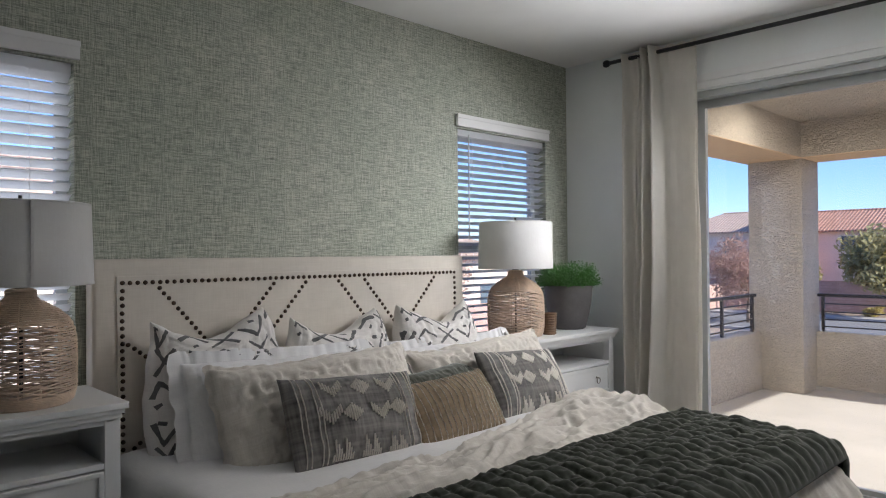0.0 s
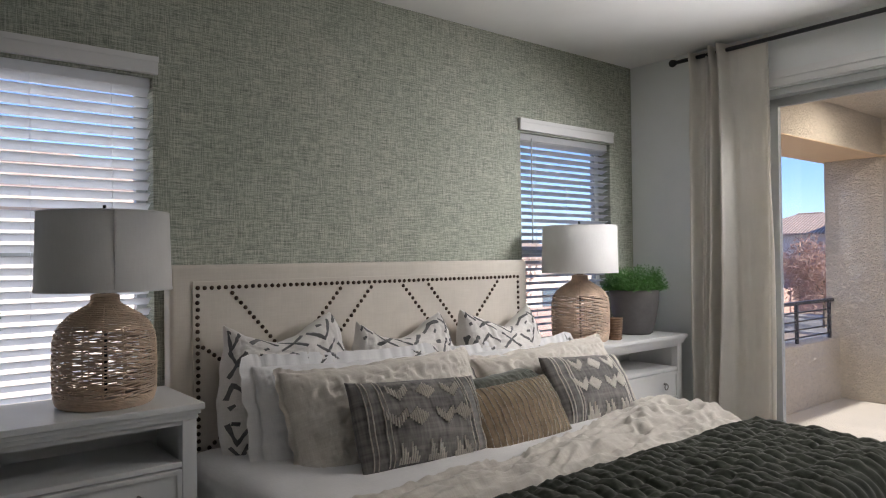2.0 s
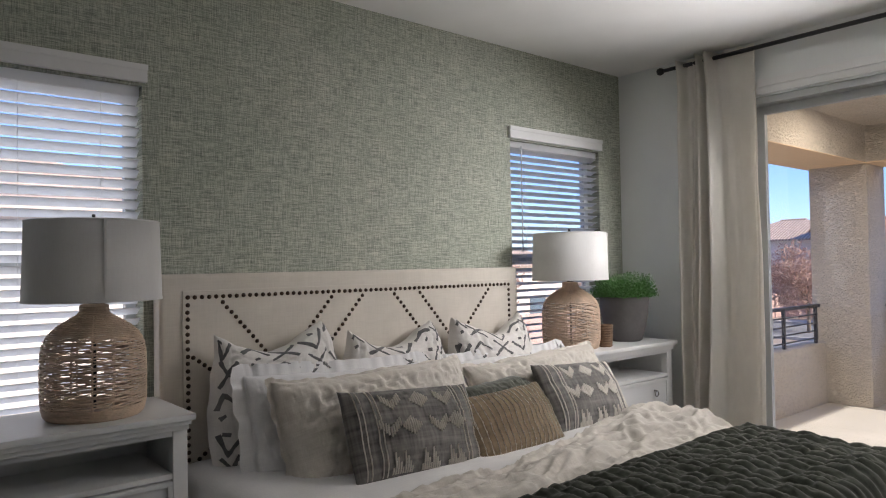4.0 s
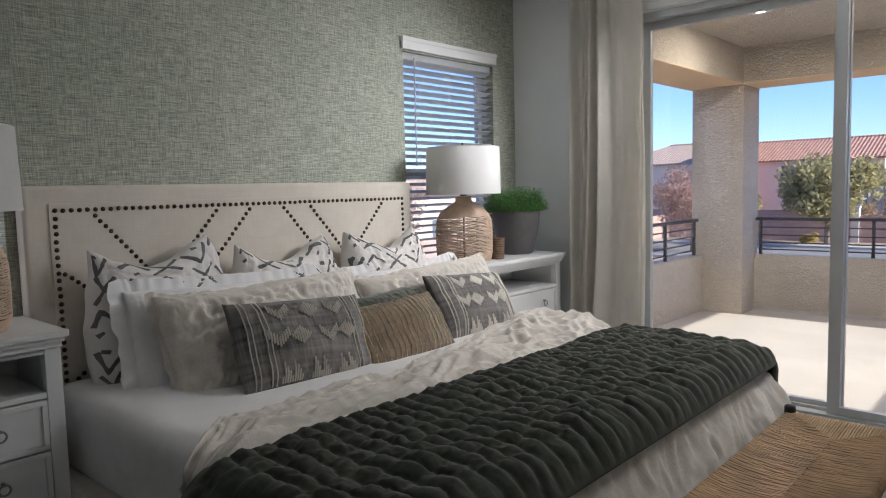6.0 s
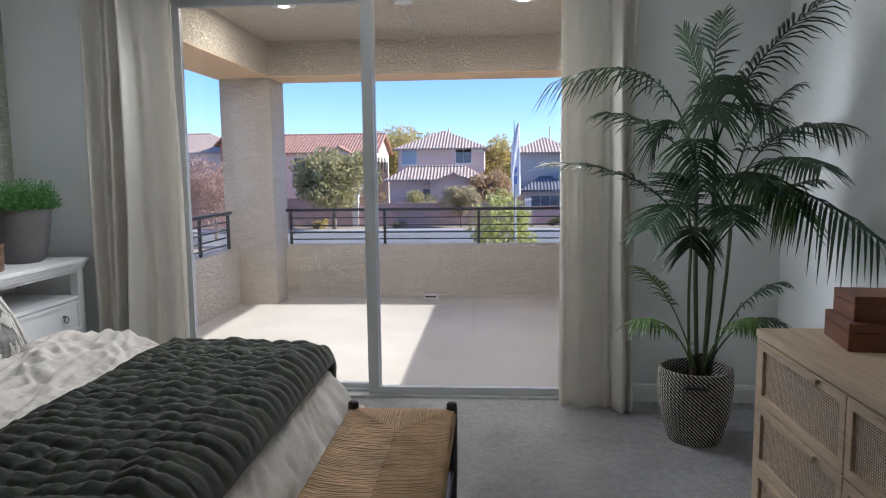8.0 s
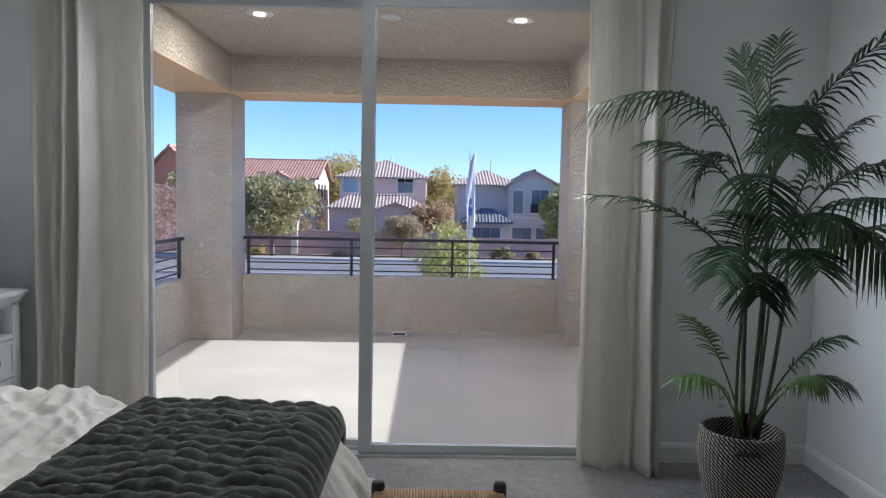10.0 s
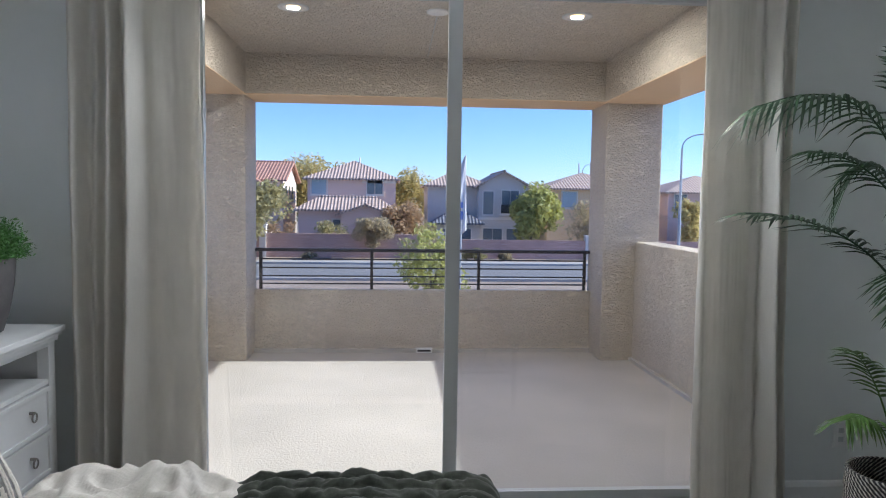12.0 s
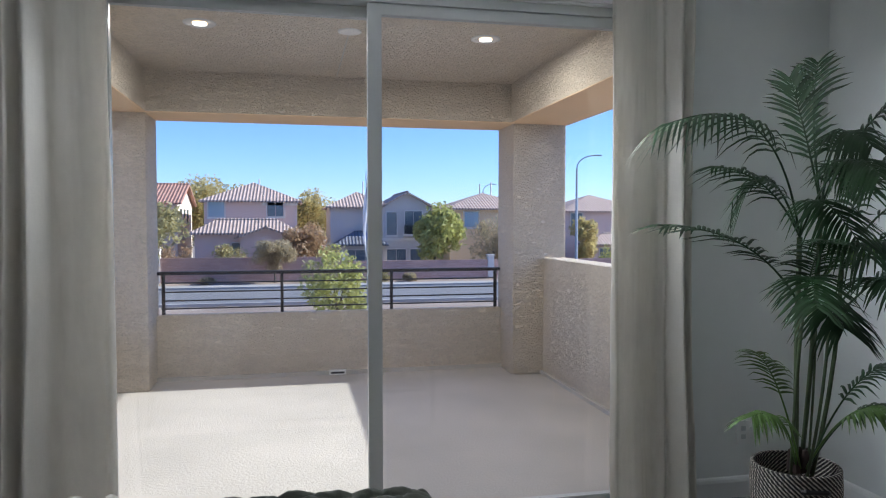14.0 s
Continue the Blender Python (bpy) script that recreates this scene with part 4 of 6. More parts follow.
# ---- curtains ----
CURTAIN = cloth("curtain_linen", (0.82, 0.79, 0.73), (0.74, 0.71, 0.65), through=0.36, pitch=0.0016, bump=0.12)
rod = empty("curtain_rod", "black metal curtain rod over the patio door", "curtain rod", m=pose(0, -0.08, 2.562))
part("pole", tubes([[(0.41, 0, 0), (3.75, 0, 0)]], 0.0125, 12), BLACK_METAL, rod, smooth=True)
for x, s in ((0.41, -1), (3.75, 1)):
    f = part("finial", lathe([(0.0, 0.0), (0.014, 0.0), (0.017, 0.008), (0.022, 0.014), (0.024, 0.03), (0.020, 0.042), (0.0, 0.044)], 16), BLACK_METAL, rod, smooth=True)
    f.matrix_basis = pose(x, 0, 0, 0, 90 * s, 0)
for x in (0.56, 2.06, 3.62):
    part("bracket", boxes((x - 0.01, x + 0.01, 0.012, 0.084, -0.012, 0.012), (x - 0.02, x + 0.02, 0.078, 0.084, -0.035, 0.035)), BLACK_METAL, rod)


def curtain(x0, x1, folds, seed, flare, label):
    """A pleated panel from the rod to the floor; folds: (place 0..1, depth, width)."""
    bm = bmesh.new()
    nx, nz, rows = 120, 56, []
    for j in range(nz + 1):
        z = 0.008 + 2.584 * j / nz
        low = 1 - z / 2.57
        row = []
        for i in range(nx + 1):
            u = i / nx
            x = x0 + (x1 - x0) * u + flare * low * (u - 0.3)
            y = 0.0
            for c, d, wd in folds:
                cc = c + 0.02 * math.sin(z * 1.7 + seed + c * 9) + 0.015 * low * math.sin(c * 20)
                y -= d * (0.55 + 0.45 * low + 0.5 * max(0, z - 2.40) / 0.17 * 0.5) * math.exp(-((u - cc) / (wd * (1 - 0.35 * max(0, z - 2.2) / 0.37))) ** 2)
            y += 0.006 * noise.noise(Vector((u * 5, z * 1.2, seed))) + 0.002 * noise.noise(Vector((u * 25, z * 7, seed)))
            y -= 0.055 * max(0.0, low - 0.55) ** 2 / 0.2 * (0.4 + 0.6 * u)
            top = 0.010 * math.sin(u * 40 + seed) if j == nz else 0.0
            row.append(bm.verts.new((x + 0.008 * noise.noise(Vector((u * 3, z * 2, seed + 3))), -0.062 + y, z + top * 0.6)))
        rows.append(row)
    for a, b in zip(rows, rows[1:]):
        for i in range(nx):
            bm.faces.new((a[i], a[i + 1], b[i + 1], b[i]))
    c = tagged(part("curtain", bm, CURTAIN, smooth=True), label, "curtain", "curtains at the patio door")
    thick(c, 0.003, 0)
    return c


curtain(0.50, 1.005, ((0.07, 0.10, 0.05), (0.22, 0.035, 0.03), (0.325, 0.12, 0.034), (0.46, 0.125, 0.05), (0.66, 0.015, 0.06), (0.98, 0.03, 0.03)), 1.0, 0.03, "beige linen curtain panel drawn open beside the patio door")
curtain(3.07, 3.46, ((0.02, 0.03, 0.04), (0.30, 0.045, 0.17), (0.63, 0.03, 0.035), (0.80, 0.12, 0.075), (0.95, 0.085, 0.05)), 7.0, -0.01, "beige linen curtain panel drawn open beside the palm")

# ---- bench ----
PAPER_CORD = plain("paper_cord", (0.45, 0.29, 0.155), 0.7, vary=0.25, big=9, fine=160, bump=0.3)
BLACK_WOOD = plain("black_stained_wood", (0.015, 0.014, 0.014), 0.42, vary=0.25, big=10, bump=0.08)
bench = empty("woven_bench", "black wooden bench with a woven tan cord seat", "bench", m=pose(2.385, -2.06, 0))
BW, BL = 0.185, 0.70
for sx in (-1, 1):
    for sy in (-1, 1):
        part("leg", lathe([(0.0, 0.0), (0.014, 0.0), (0.019, 0.2), (0.020, 0.43), (0.019, 0.442), (0.014, 0.448), (0.0, 0.449)], 14), BLACK_WOOD, bench, smooth=True).matrix_basis = pose(sx * (BW - 0.005), sy * BL, 0)
    part("side_rail", tubes([[(sx * (BW - 0.008), -BL, 0.405), (sx * (BW - 0.008), BL, 0.405)]], 0.013, 10), BLACK_WOOD, bench)
    part("stretcher", tubes([[(sx * (BW - 0.008), -BL, 0.19), (sx * (BW - 0.008), BL, 0.19)]], 0.010, 8), BLACK_WOOD, bench)
for sy in (-1, 1):
    part("end_rail", tubes([[(-BW, sy * BL, 0.405), (BW, sy * BL, 0.405)]], 0.013, 10), BLACK_WOOD, bench)
    part("stretcher", tubes([[(-BW, sy * (BL - 0.002), 0.235), (BW, sy * (BL - 0.002), 0.235)]], 0.010, 8), BLACK_WOOD, bench)
rnd = random.Random(4)
cord = bmesh.new()


def strand(pts, r):
    tube_into(cord, pts, r, 5, cap=False)


def seat_z(x, y):
    return 0.4185 - 0.016 * (1 - (x / BW) ** 2) * (1 - (y / BL) ** 4)


n_side = 150
for i in range(n_side):
    y = -BL + 0.02 + (2 * BL - 0.04) * (i + 0.5) / n_side + rnd.uniform(-0.0022, 0.0022)
    room = min(BW, (BL - abs(y)))
    for s in (-1, 1):
        x_in = max(0.0, BW - room) * s + rnd.uniform(-0.002, 0.002)
        bend = 0.02
        pts = [(s * BW + s * 0.008, y, 0.392), (s * BW + s * 0.009, y, 0.407)]
        for k in range(7):
            f = k / 6
            x = s * BW + (x_in - s * BW) * f
            pts.append((x, y + bend * f * f * (0.5 + 0.5 * math.cos(i * 0.09)) + rnd.uniform(-0.0008, 0.0008), seat_z(x, y) + rnd.uniform(-0.0015, 0.0015) + (0.003 if k == 0 else 0)))
        strand(pts, 0.0053)
n_end = 40
for sy in (-1, 1):
    for i in range(n_end):
        x = -BW + 0.01 + (2 * BW - 0.02) * (i + 0.5) / n_end
        y_in = sy * (BL - max(0.01, (BW - abs(x))))
        pts = [(x, sy * (BL + 0.014), 0.395), (x, sy * (BL + 0.013), 0.410)]
        for k in range(5):
            y = sy * BL + (y_in - sy * BL) * k / 4
            pts.append((x + rnd.uniform(-0.001, 0.001), y, seat_z(x, y) + 0.001))
        strand(pts, 0.0045)
part("woven_seat", cord, PAPER_CORD, bench, "tan paper cord seat woven to a centre seam", True)["kind"] = "stuff"
part("seat_core", boxes((-BW + 0.012, BW - 0.012, -BL + 0.015, BL - 0.015, 0.392, 0.3965)), PAPER_CORD, bench)

# ---- dresser with boxes, framed print ----
OAK = plain("pale_oak", (0.46, 0.35, 0.24), 0.5, vary=0.12, big=5, fine=70, bump=0.06)


def make_oak():
    m, t, b = shader("oak_veneer")
    g = noise_of(t, coords(t, (40, 2.2, 40)), 1.5, 5, 0.6, 0.8)
    c = ramp(t, g, (0.3, (0.36, 0.26, 0.17)), (0.7, (0.52, 0.40, 0.28)))
    t.links.new(c, b.inputs["Base Color"])
    b.inputs["Roughness"].default_value = 0.45
    bumped(t, b, g, 0.08, 0.002)
    return m


def make_cane():
    m, t, b = shader("woven_cane")
    w1 = t.nodes.new("ShaderNodeTexWave")
    w1.bands_direction = "Y"
    w1.inputs["Scale"].default_value, w1.inputs["Distortion"].default_value = 38, 0.8
    w2 = t.nodes.new("ShaderNodeTexWave")
    w2.bands_direction = "Z"
    w2.inputs["Scale"].default_value, w2.inputs["Distortion"].default_value = 46, 0.8
    v = coords(t)
    t.links.new(v, w1.inputs["Vector"])
    t.links.new(v, w2.inputs["Vector"])
    h = calc(t, "MULTIPLY", w1.outputs["Fac"], w2.outputs["Fac"])
    blot = noise_of(t, v, 60, 3)
    c = ramp(t, h, (0.03, (0.24, 0.16, 0.10)), (0.5, (0.66, 0.53, 0.41)))
    c = mixed(t, "MULTIPLY", 1.0, c, ramp(t, blot, (0.3, (0.7, 0.68, 0.66)), (0.65, (1, 1, 1))))
    t.links.new(c, b.inputs["Base Color"])
    b.inputs["Roughness"].default_value = 0.6
    bumped(t, b, h, 0.7, 0.003)
    return m


OAK_VENEER, CANE = make_oak(), make_cane()
DRY0, DRY1, DRX = -2.76, -1.685, 3.508
dresser = empty("dresser", "pale oak dresser with woven cane drawer fronts", "dresser", m=pose(0, 0, 0))
part("top", boxes((DRX - 0.004, 4.20, DRY0, DRY1, 0.776, 0.80), bevel=0.003), OAK_VENEER, dresser)
for y in (DRY0, DRY1 - 0.024):
    part("side_panel", boxes((DRX, 4.19, y, y + 0.024, 0.17, 0.776)), OAK_VENEER, dresser)
part("bottom", boxes((DRX, 4.19, DRY0 + 0.024, DRY1 - 0.024, 0.17, 0.192)), OAK_VENEER, dresser)
part("back", boxes((4.17, 4.19, DRY0 + 0.024, DRY1 - 0.024, 0.192, 0.776)), OAK_VENEER, dresser)
for x in (DRX + 0.05, 4.14):
    for y in (DRY0 + 0.06, DRY1 - 0.06):
        part("leg", lathe([(0.0, 0.0), (0.014, 0.0), (0.024, 0.17), (0.0, 0.17)], 12), OAK_VENEER, dresser, smooth=True).matrix_basis = pose(x, y, 0)
half = (DRY1 - DRY0 - 0.048) / 2
for c in (0, 1):
    ya = DRY0 + 0.024 + c * half + 0.003
    yb = ya + half - 0.006
    for r in range(3):
        za, zb = 0.195 + r * 0.1935, 0.195 + (r + 1) * 0.1935 - 0.005
        f = 0.026
        d = part("drawer", boxes((DRX - 0.002, DRX + 0.016, ya, yb, za, za + f), (DRX - 0.002, DRX + 0.016, ya, yb, zb - f, zb), (DRX - 0.002, DRX + 0.016, ya, ya + f, za + f, zb - f), (DRX - 0.002, DRX + 0.016, yb - f, yb, za + f, zb - f)), OAK_VENEER, dresser)
        part("cane_panel", boxes((DRX + 0.006, DRX + 0.014, ya + f, yb - f, za + f, zb - f)), CANE, d, "woven natural cane panel")
        mid = (ya + yb) / 2
        part("lip_pull", boxes((DRX - 0.014, DRX - 0.002, mid - 0.13, mid + 0.13, zb - 0.010, zb - 0.004), (DRX - 0.014, DRX - 0.011, mid - 0.13, mid + 0.13, zb - 0.017, zb - 0.010)), OAK_VENEER, d)

BOX_WOOD = plain("brown_lacquer_box", (0.16, 0.055, 0.025), 0.4, vary=0.15, big=10, bump=0.04)


def lidded_box(w, d, h, m, label):
    e = empty("wooden_box", label, "box", "stacked boxes on the dresser", m)
    part("base", boxes((-w / 2, w / 2, -d / 2, d / 2, 0, h * 0.66), bevel=0.0025), BOX_WOOD, e)
    part("lid", boxes((-w / 2, w / 2, -d / 2, d / 2, h * 0.66 + 0.0015, h), bevel=0.0025), BOX_WOOD, e)
    return e


lidded_box(0.168, 0.205, 0.074, pose(3.735, -1.868, 0.80, 0, 0, -9), "reddish brown lidded box on the dresser top")
lidded_box(0.130, 0.155, 0.066, pose(3.735, -1.858, 0.8745, 0, 0, -7), "smaller reddish brown lidded box on another box")

PAPER = plain("print_paper", (0.74, 0.74, 0.71), 0.7, vary=0.03, bump=0.02)
LEAF_INK = plain("leaf_ink", (0.09, 0.15, 0.10), 0.7, vary=0.45, big=9, fine=30, bump=0.0)
art = empty("framed_print", "framed botanical leaf print in a thin black frame", "picture", m=pose(ROOM_X - 0.003, -1.095, 0.86))
AW, AH = 0.78, 1.0
part("frame", boxes((-0.03, 0, -0.012, 0, 0, AH), (-0.03, 0, -AW, -AW + 0.012, 0, AH), (-0.03, 0, -AW + 0.012, -0.012, 0, 0.012), (-0.03, 0, -AW + 0.012, -0.012, AH - 0.012, AH)), BLACK_METAL, art, "thin black frame")
part("sheet", boxes((-0.016, -0.008, -AW + 0.012, -0.012, 0.012, AH - 0.012)), PAPER, art)
leaf_bm = bmesh.new()
rl = random.Random(12)
for sy, sz, top in ((-0.14, 0.03, 0.98), (-0.36, 0.02, 0.95), (-0.58, 0.03, 0.97)):
    z = sz
    side = 1
    while z < top - 0.14:
        y0 = sy + 0.03 * math.sin(z * 5 + sy * 9)
        ln, wd, up = rl.uniform(0.11, 0.16), rl.uniform(0.018, 0.028), rl.uniform(0.5, 1.0)
        dy, dz = side * math.cos(up), math.sin(up)
        a, b = [], []
        for k in range(9):
            f = k / 8
            w = wd * math.sin(math.pi * min(1, f * 0.98 + 0.02)) ** 0.8
            py, pz = y0 + dy * ln * f, z + dz * ln * f
            a.append((py - dz * w, pz + dy * w))
            b.append((py + dz * w, pz - dy * w))
        ring = a + b[::-1]
        ring = [(max(-AW + 0.016, min(-0.016, y)), max(0.016, min(AH - 0.016, q))) for y, q in ring]
        top_f = [leaf_bm.verts.new((-0.0172, y, q)) for y, q in ring]
        n = len(a)
        for k in range(n - 1):
            leaf_bm.faces.new((top_f[k], top_f[k + 1], top_f[2 * n - 2 - k], top_f[2 * n - 1 - k]))
        z += rl.uniform(0.035, 0.05)
        side = -side
part("printed_leaves", leaf_bm, LEAF_INK, art, "green watercolour leaves")

# ---- palm in a woven basket ----


def make_basket_weave():
    m, t, b = shader("basket_weave")
    sep = t.nodes.new("ShaderNodeSeparateXYZ")
    t.links.new(coords(t), sep.inputs[0])
    ang = calc(t, "ARCTAN2", sep.outputs[1], sep.outputs[0])
    s = calc(t, "SINE", calc(t, "ADD", calc(t, "MULTIPLY", ang, 52.0), calc(t, "MULTIPLY", sep.outputs[2], 330.0)))
    n = noise_of(t, coords(t), 90, 3)
    k = calc(t, "ADD", s, calc(t, "MULTIPLY", calc(t, "SUBTRACT", n, 0.5), 1.6))
    c = ramp(t, k, (0.38, (0.025, 0.022, 0.02)), (0.52, (0.52, 0.48, 0.42)))
    t.links.new(c, b.inputs["Base Color"])
    b.inputs["Roughness"].default_value = 0.75
    bumped(t, b, s, 0.4, 0.004)
    return m


BASKET = make_basket_weave()
PX, PY = 3.735, -0.355
basket = empty("basket", "round black and cream woven basket on the carpet", "basket", m=pose(3.665, -0.53, 0.001) @ Matrix.Diagonal((0.84, 0.84, 0.925, 1)))
prof = []
for k in range(121):
    z = 0.375 * k / 120
    r = 0.142 + 0.058 * math.sin(min(1.0, z / 0.30) * math.pi / 2) - 0.004 * max(0, (z - 0.3) / 0.07)
    prof.append((r + 0.0035 * abs(math.sin(math.pi * k / 6)), z))
prof = [(0.0, 0.0)] + prof + [(r - 0.016, z) for r, z in prof[::-1][:40]]
part("wall", lathe(prof, 72), BASKET, basket, smooth=True)
for a in (-105, 75):
    h = part("handle", tubes([[(0.2, -0.06, 0.315), (0.212, -0.05, 0.32), (0.214, 0.05, 0.32), (0.2, 0.06, 0.315)]], 0.011, 6), BLACK_METAL, basket, "black leather handle")
    h.matrix_basis = Matrix.Rotation(radians(a), 4, "Z")
part("soil", lathe([(0.186, 0.275), (0.1, 0.29), (0.0, 0.295)], 24), SOIL, basket)

palm = empty("palm_tree", "tall artificial palm standing in the woven basket", "plant", m=Matrix.Translation((0.165, -0.205, 0.058)) @ Matrix.Scale(0.94, 4))


def bez(p0, p1, p2, p3, f):
    g = 1 - f
    return p0 * g ** 3 + p1 * 3 * g * g * f + p2 * 3 * g * f * f + p3 * f ** 3


def frond(base, ctrl, tip, ln, material=None, start=0.3, seed=0, pairs=26, droop=0.5, width=0.0074):
    """A feather palm leaf: a curved midrib with paired narrow leaflets."""
    rr = random.Random(seed * 7 + 1)
    p0, p3 = Vector(base), Vector(tip)
    c = Vector(ctrl)
    p1, p2 = p0.lerp(c, 0.75), p3.lerp(c, 0.6)
    bm = bmesh.new()
    line = [bez(p0, p1, p2, p3, k / 20) for k in range(21)]
    tube_into(bm, line, [0.0055 - 0.0042 * k / 20 for k in range(21)], 5)
    pairs = int(pairs * 0.82)
    for k in range(pairs):
        f = start + (1 - start) * (k + 0.5) / pairs
        p = bez(p0, p1, p2, p3, f)
        way = (bez(p0, p1, p2, p3, min(1, f + 0.02)) - bez(p0, p1, p2, p3, f - 0.02)).normalized()
        across = way.cross(Vector((0, 0, 1)))
        across = across.normalized() if across.length > 0.15 else way.orthogonal().normalized()
        up = across.cross(way)
        q = (f - start) / (1 - start)
        size = ln * (0.45 + 0.75 * math.sin(math.pi * min(1, 0.18 + 0.72 * q))) * rr.uniform(0.85, 1.1)
        for s in (-1, 1):
            d = (across * s * 0.85 + way * (0.45 + 0.5 * q) + up * rr.uniform(0.0, 0.3)).normalized()
            pts = []
            for j in range(5):
                g = j / 4
                pts.append(p + d * size * g + Vector((0, 0, -droop * size * g * g * rr.uniform(0.85, 1.15))))
            side = (way - d * way.dot(d)).normalized()
            prev = None
            for j, pt in enumerate(pts):
                g = j / 4
                w = width * (0.55, 1.0, 0.9, 0.6, 0.06)[j]
                ridge = Vector((0, 0, 0.25 * w))
                cur = (bm.verts.new(pt - side * w - ridge), bm.verts.new(pt + ridge), bm.verts.new(pt + side * w - ridge))
                if prev:
                    bm.faces.new((prev[0], prev[1], cur[1], cur[0]))
                    bm.faces.new((prev[1], prev[2], cur[2], cur[1]))
                prev = cur
    for v in bm.verts:
        v.co.x = min(v.co.x, ROOM_X - 0.012)
        if v.co.y > -0.13:
            v.co.y = -0.13 - 0.15 * (v.co.y + 0.13)
        if v.co.y > -0.02:
            v.co.y = -0.02
    return part("frond", bm, material or PALM_GREEN, palm, smooth=True)


stems = (((0.0, 0.02), (-0.045, -0.03), 1.28), ((0.03, 0.03), (0.03, -0.06), 1.40), ((0.045, -0.02), (0.10, -0.10), 1.15), ((-0.04, 0.0), (-0.08, -0.10), 0.98), ((0.0, -0.045), (0.01, -0.14), 0.92), ((0.02, -0.02), (0.05, -0.02), 1.05))
tops = []
for k, ((ax, ay), (bx, by), h) in enumerate(stems):
    a, b = Vector((PX + ax, PY + ay, 0.26)), Vector((PX + bx, PY + by, h))
    mid = (a + b) / 2 + Vector((bx * 0.35, by * 0.2, 0))
    line = [a.lerp(mid, f / 5).lerp(mid.lerp(b, f / 5), f / 5) for f in range(6)]
    part("stem", tubes([line], 0.011 - 0.0012 * k, 8), STEM_GREEN, palm, smooth=True)
    tops.append(b)
for k in range(5):
    a = k * 1.256
    part("husk", lathe([(0.0, 0.0), (0.022, 0.0), (0.017, 0.05), (0.012, 0.09), (0.0, 0.1)], 8), HUSK, palm).matrix_basis = pose(PX + 0.03 * math.cos(a), PY + 0.03 * math.sin(a), 0.28, 8 * math.sin(a), 8 * math.cos(a), 0)
T = tops
frond(T[1], (3.70, -0.40, 1.72), (3.60, -0.42, 1.93), 0.17, seed=1, droop=0.25, pairs=24)
frond(T[0], (3.56, -0.40, 1.95), (2.99, -0.46, 1.70), 0.20, seed=2, droop=0.75, pairs=30)
frond(T[1], (3.86, -0.46, 1.80), (4.13, -0.80, 2.03), 0.22, seed=3, droop=0.6, pairs=30)
frond(T[2], (3.95, -0.55, 1.55), (4.14, -0.86, 1.46), 0.20, seed=4, droop=0.6, pairs=28)
frond(T[2], (3.98, -0.62, 1.32), (4.14, -1.16, 1.02), 0.22, seed=5, droop=0.9, pairs=30)
frond(T[3], (3.45, -0.45, 1.33), (2.98, -0.50, 1.33), 0.17, seed=6, droop=0.35, pairs=32)
frond(T[0], (3.50, -0.45, 1.55), (3.22, -0.48, 1.56), 0.16, seed=7, droop=0.5, pairs=24)
frond(T[1], (3.78, -0.45, 1.85), (3.72, -0.72, 1.62), 0.20, seed=8, droop=0.85, pairs=26)
frond(T[0], (3.62, -0.50, 1.60), (3.58, -0.86, 1.22), 0.19, seed=9, droop=0.7, pairs=28)
frond(T[4], (3.74, -0.66, 1.25), (3.66, -1.00, 1.08), 0.17, seed=10, droop=0.5, pairs=28)
frond(T[5], (3.86, -0.56, 1.45), (3.95, -0.90, 1.12), 0.19, PALM_LIGHT, seed=11, droop=0.8, pairs=26)
frond(T[3], (3.55, -0.60, 1.25), (3.36, -0.88, 1.05), 0.17, seed=12, droop=0.5, pairs=26)
frond(T[4], (3.90, -0.60, 1.20), (4.08, -0.72, 1.24), 0.17, seed=13, droop=0.5, pairs=24)
frond(T[0], (3.60, -0.30, 1.70), (3.50, -0.24, 1.40), 0.18, seed=14, droop=0.6, pairs=24)
frond(T[1], (3.90, -0.30, 1.75), (4.10, -0.28, 1.50), 0.18, seed=15, droop=0.6, pairs=24)
frond(T[1], (3.74, -0.36, 1.80), (3.80, -0.34, 2.02), 0.15, seed=31, droop=0.3, pairs=20)
frond(T[2], (3.90, -0.70, 1.42), (3.98, -1.02, 1.30), 0.18, seed=32, droop=0.6, pairs=26)
frond(T[5], (3.70, -0.62, 1.38), (3.78, -0.98, 1.22), 0.18, seed=33, droop=0.6, pairs=26)
frond(T[3], (3.60, -0.56, 1.20), (3.46, -0.80, 1.28), 0.16, seed=34, droop=0.4, pairs=26)
frond(T[0], (3.70, -0.60, 1.72), (3.62, -0.86, 1.50), 0.18, seed=35, droop=0.7, pairs=26)
frond(T[4], (3.62, -0.56, 1.12), (3.56, -0.78, 0.96), 0.16, seed=36, droop=0.6, pairs=24)
frond(T[2], (3.88, -0.40, 1.50), (4.08, -0.50, 1.66), 0.18, seed=37, droop=0.5, pairs=24)
frond((PX - 0.02, PY - 0.03, 0.30), (3.58, -0.42, 0.72), (3.41, -0.50, 0.83), 0.12, PALM_LIGHT, 0.45, 16, 18, 0.5)
frond((PX - 0.03, PY - 0.02, 0.30), (3.58, -0.46, 0.62), (3.38, -0.52, 0.58), 0.13, PALM_LIGHT, 0.4, 17, 18, 0.7)
frond((PX + 0.02, PY - 0.03, 0.30), (3.88, -0.44, 0.72), (4.06, -0.50, 0.76), 0.13, seed=18, start=0.4, pairs=20)
frond((PX + 0.03, PY - 0.02, 0.30), (3.88, -0.48, 0.66), (4.05, -0.56, 0.58), 0.13, PALM_GREEN, 0.4, 19, 18, 0.7)
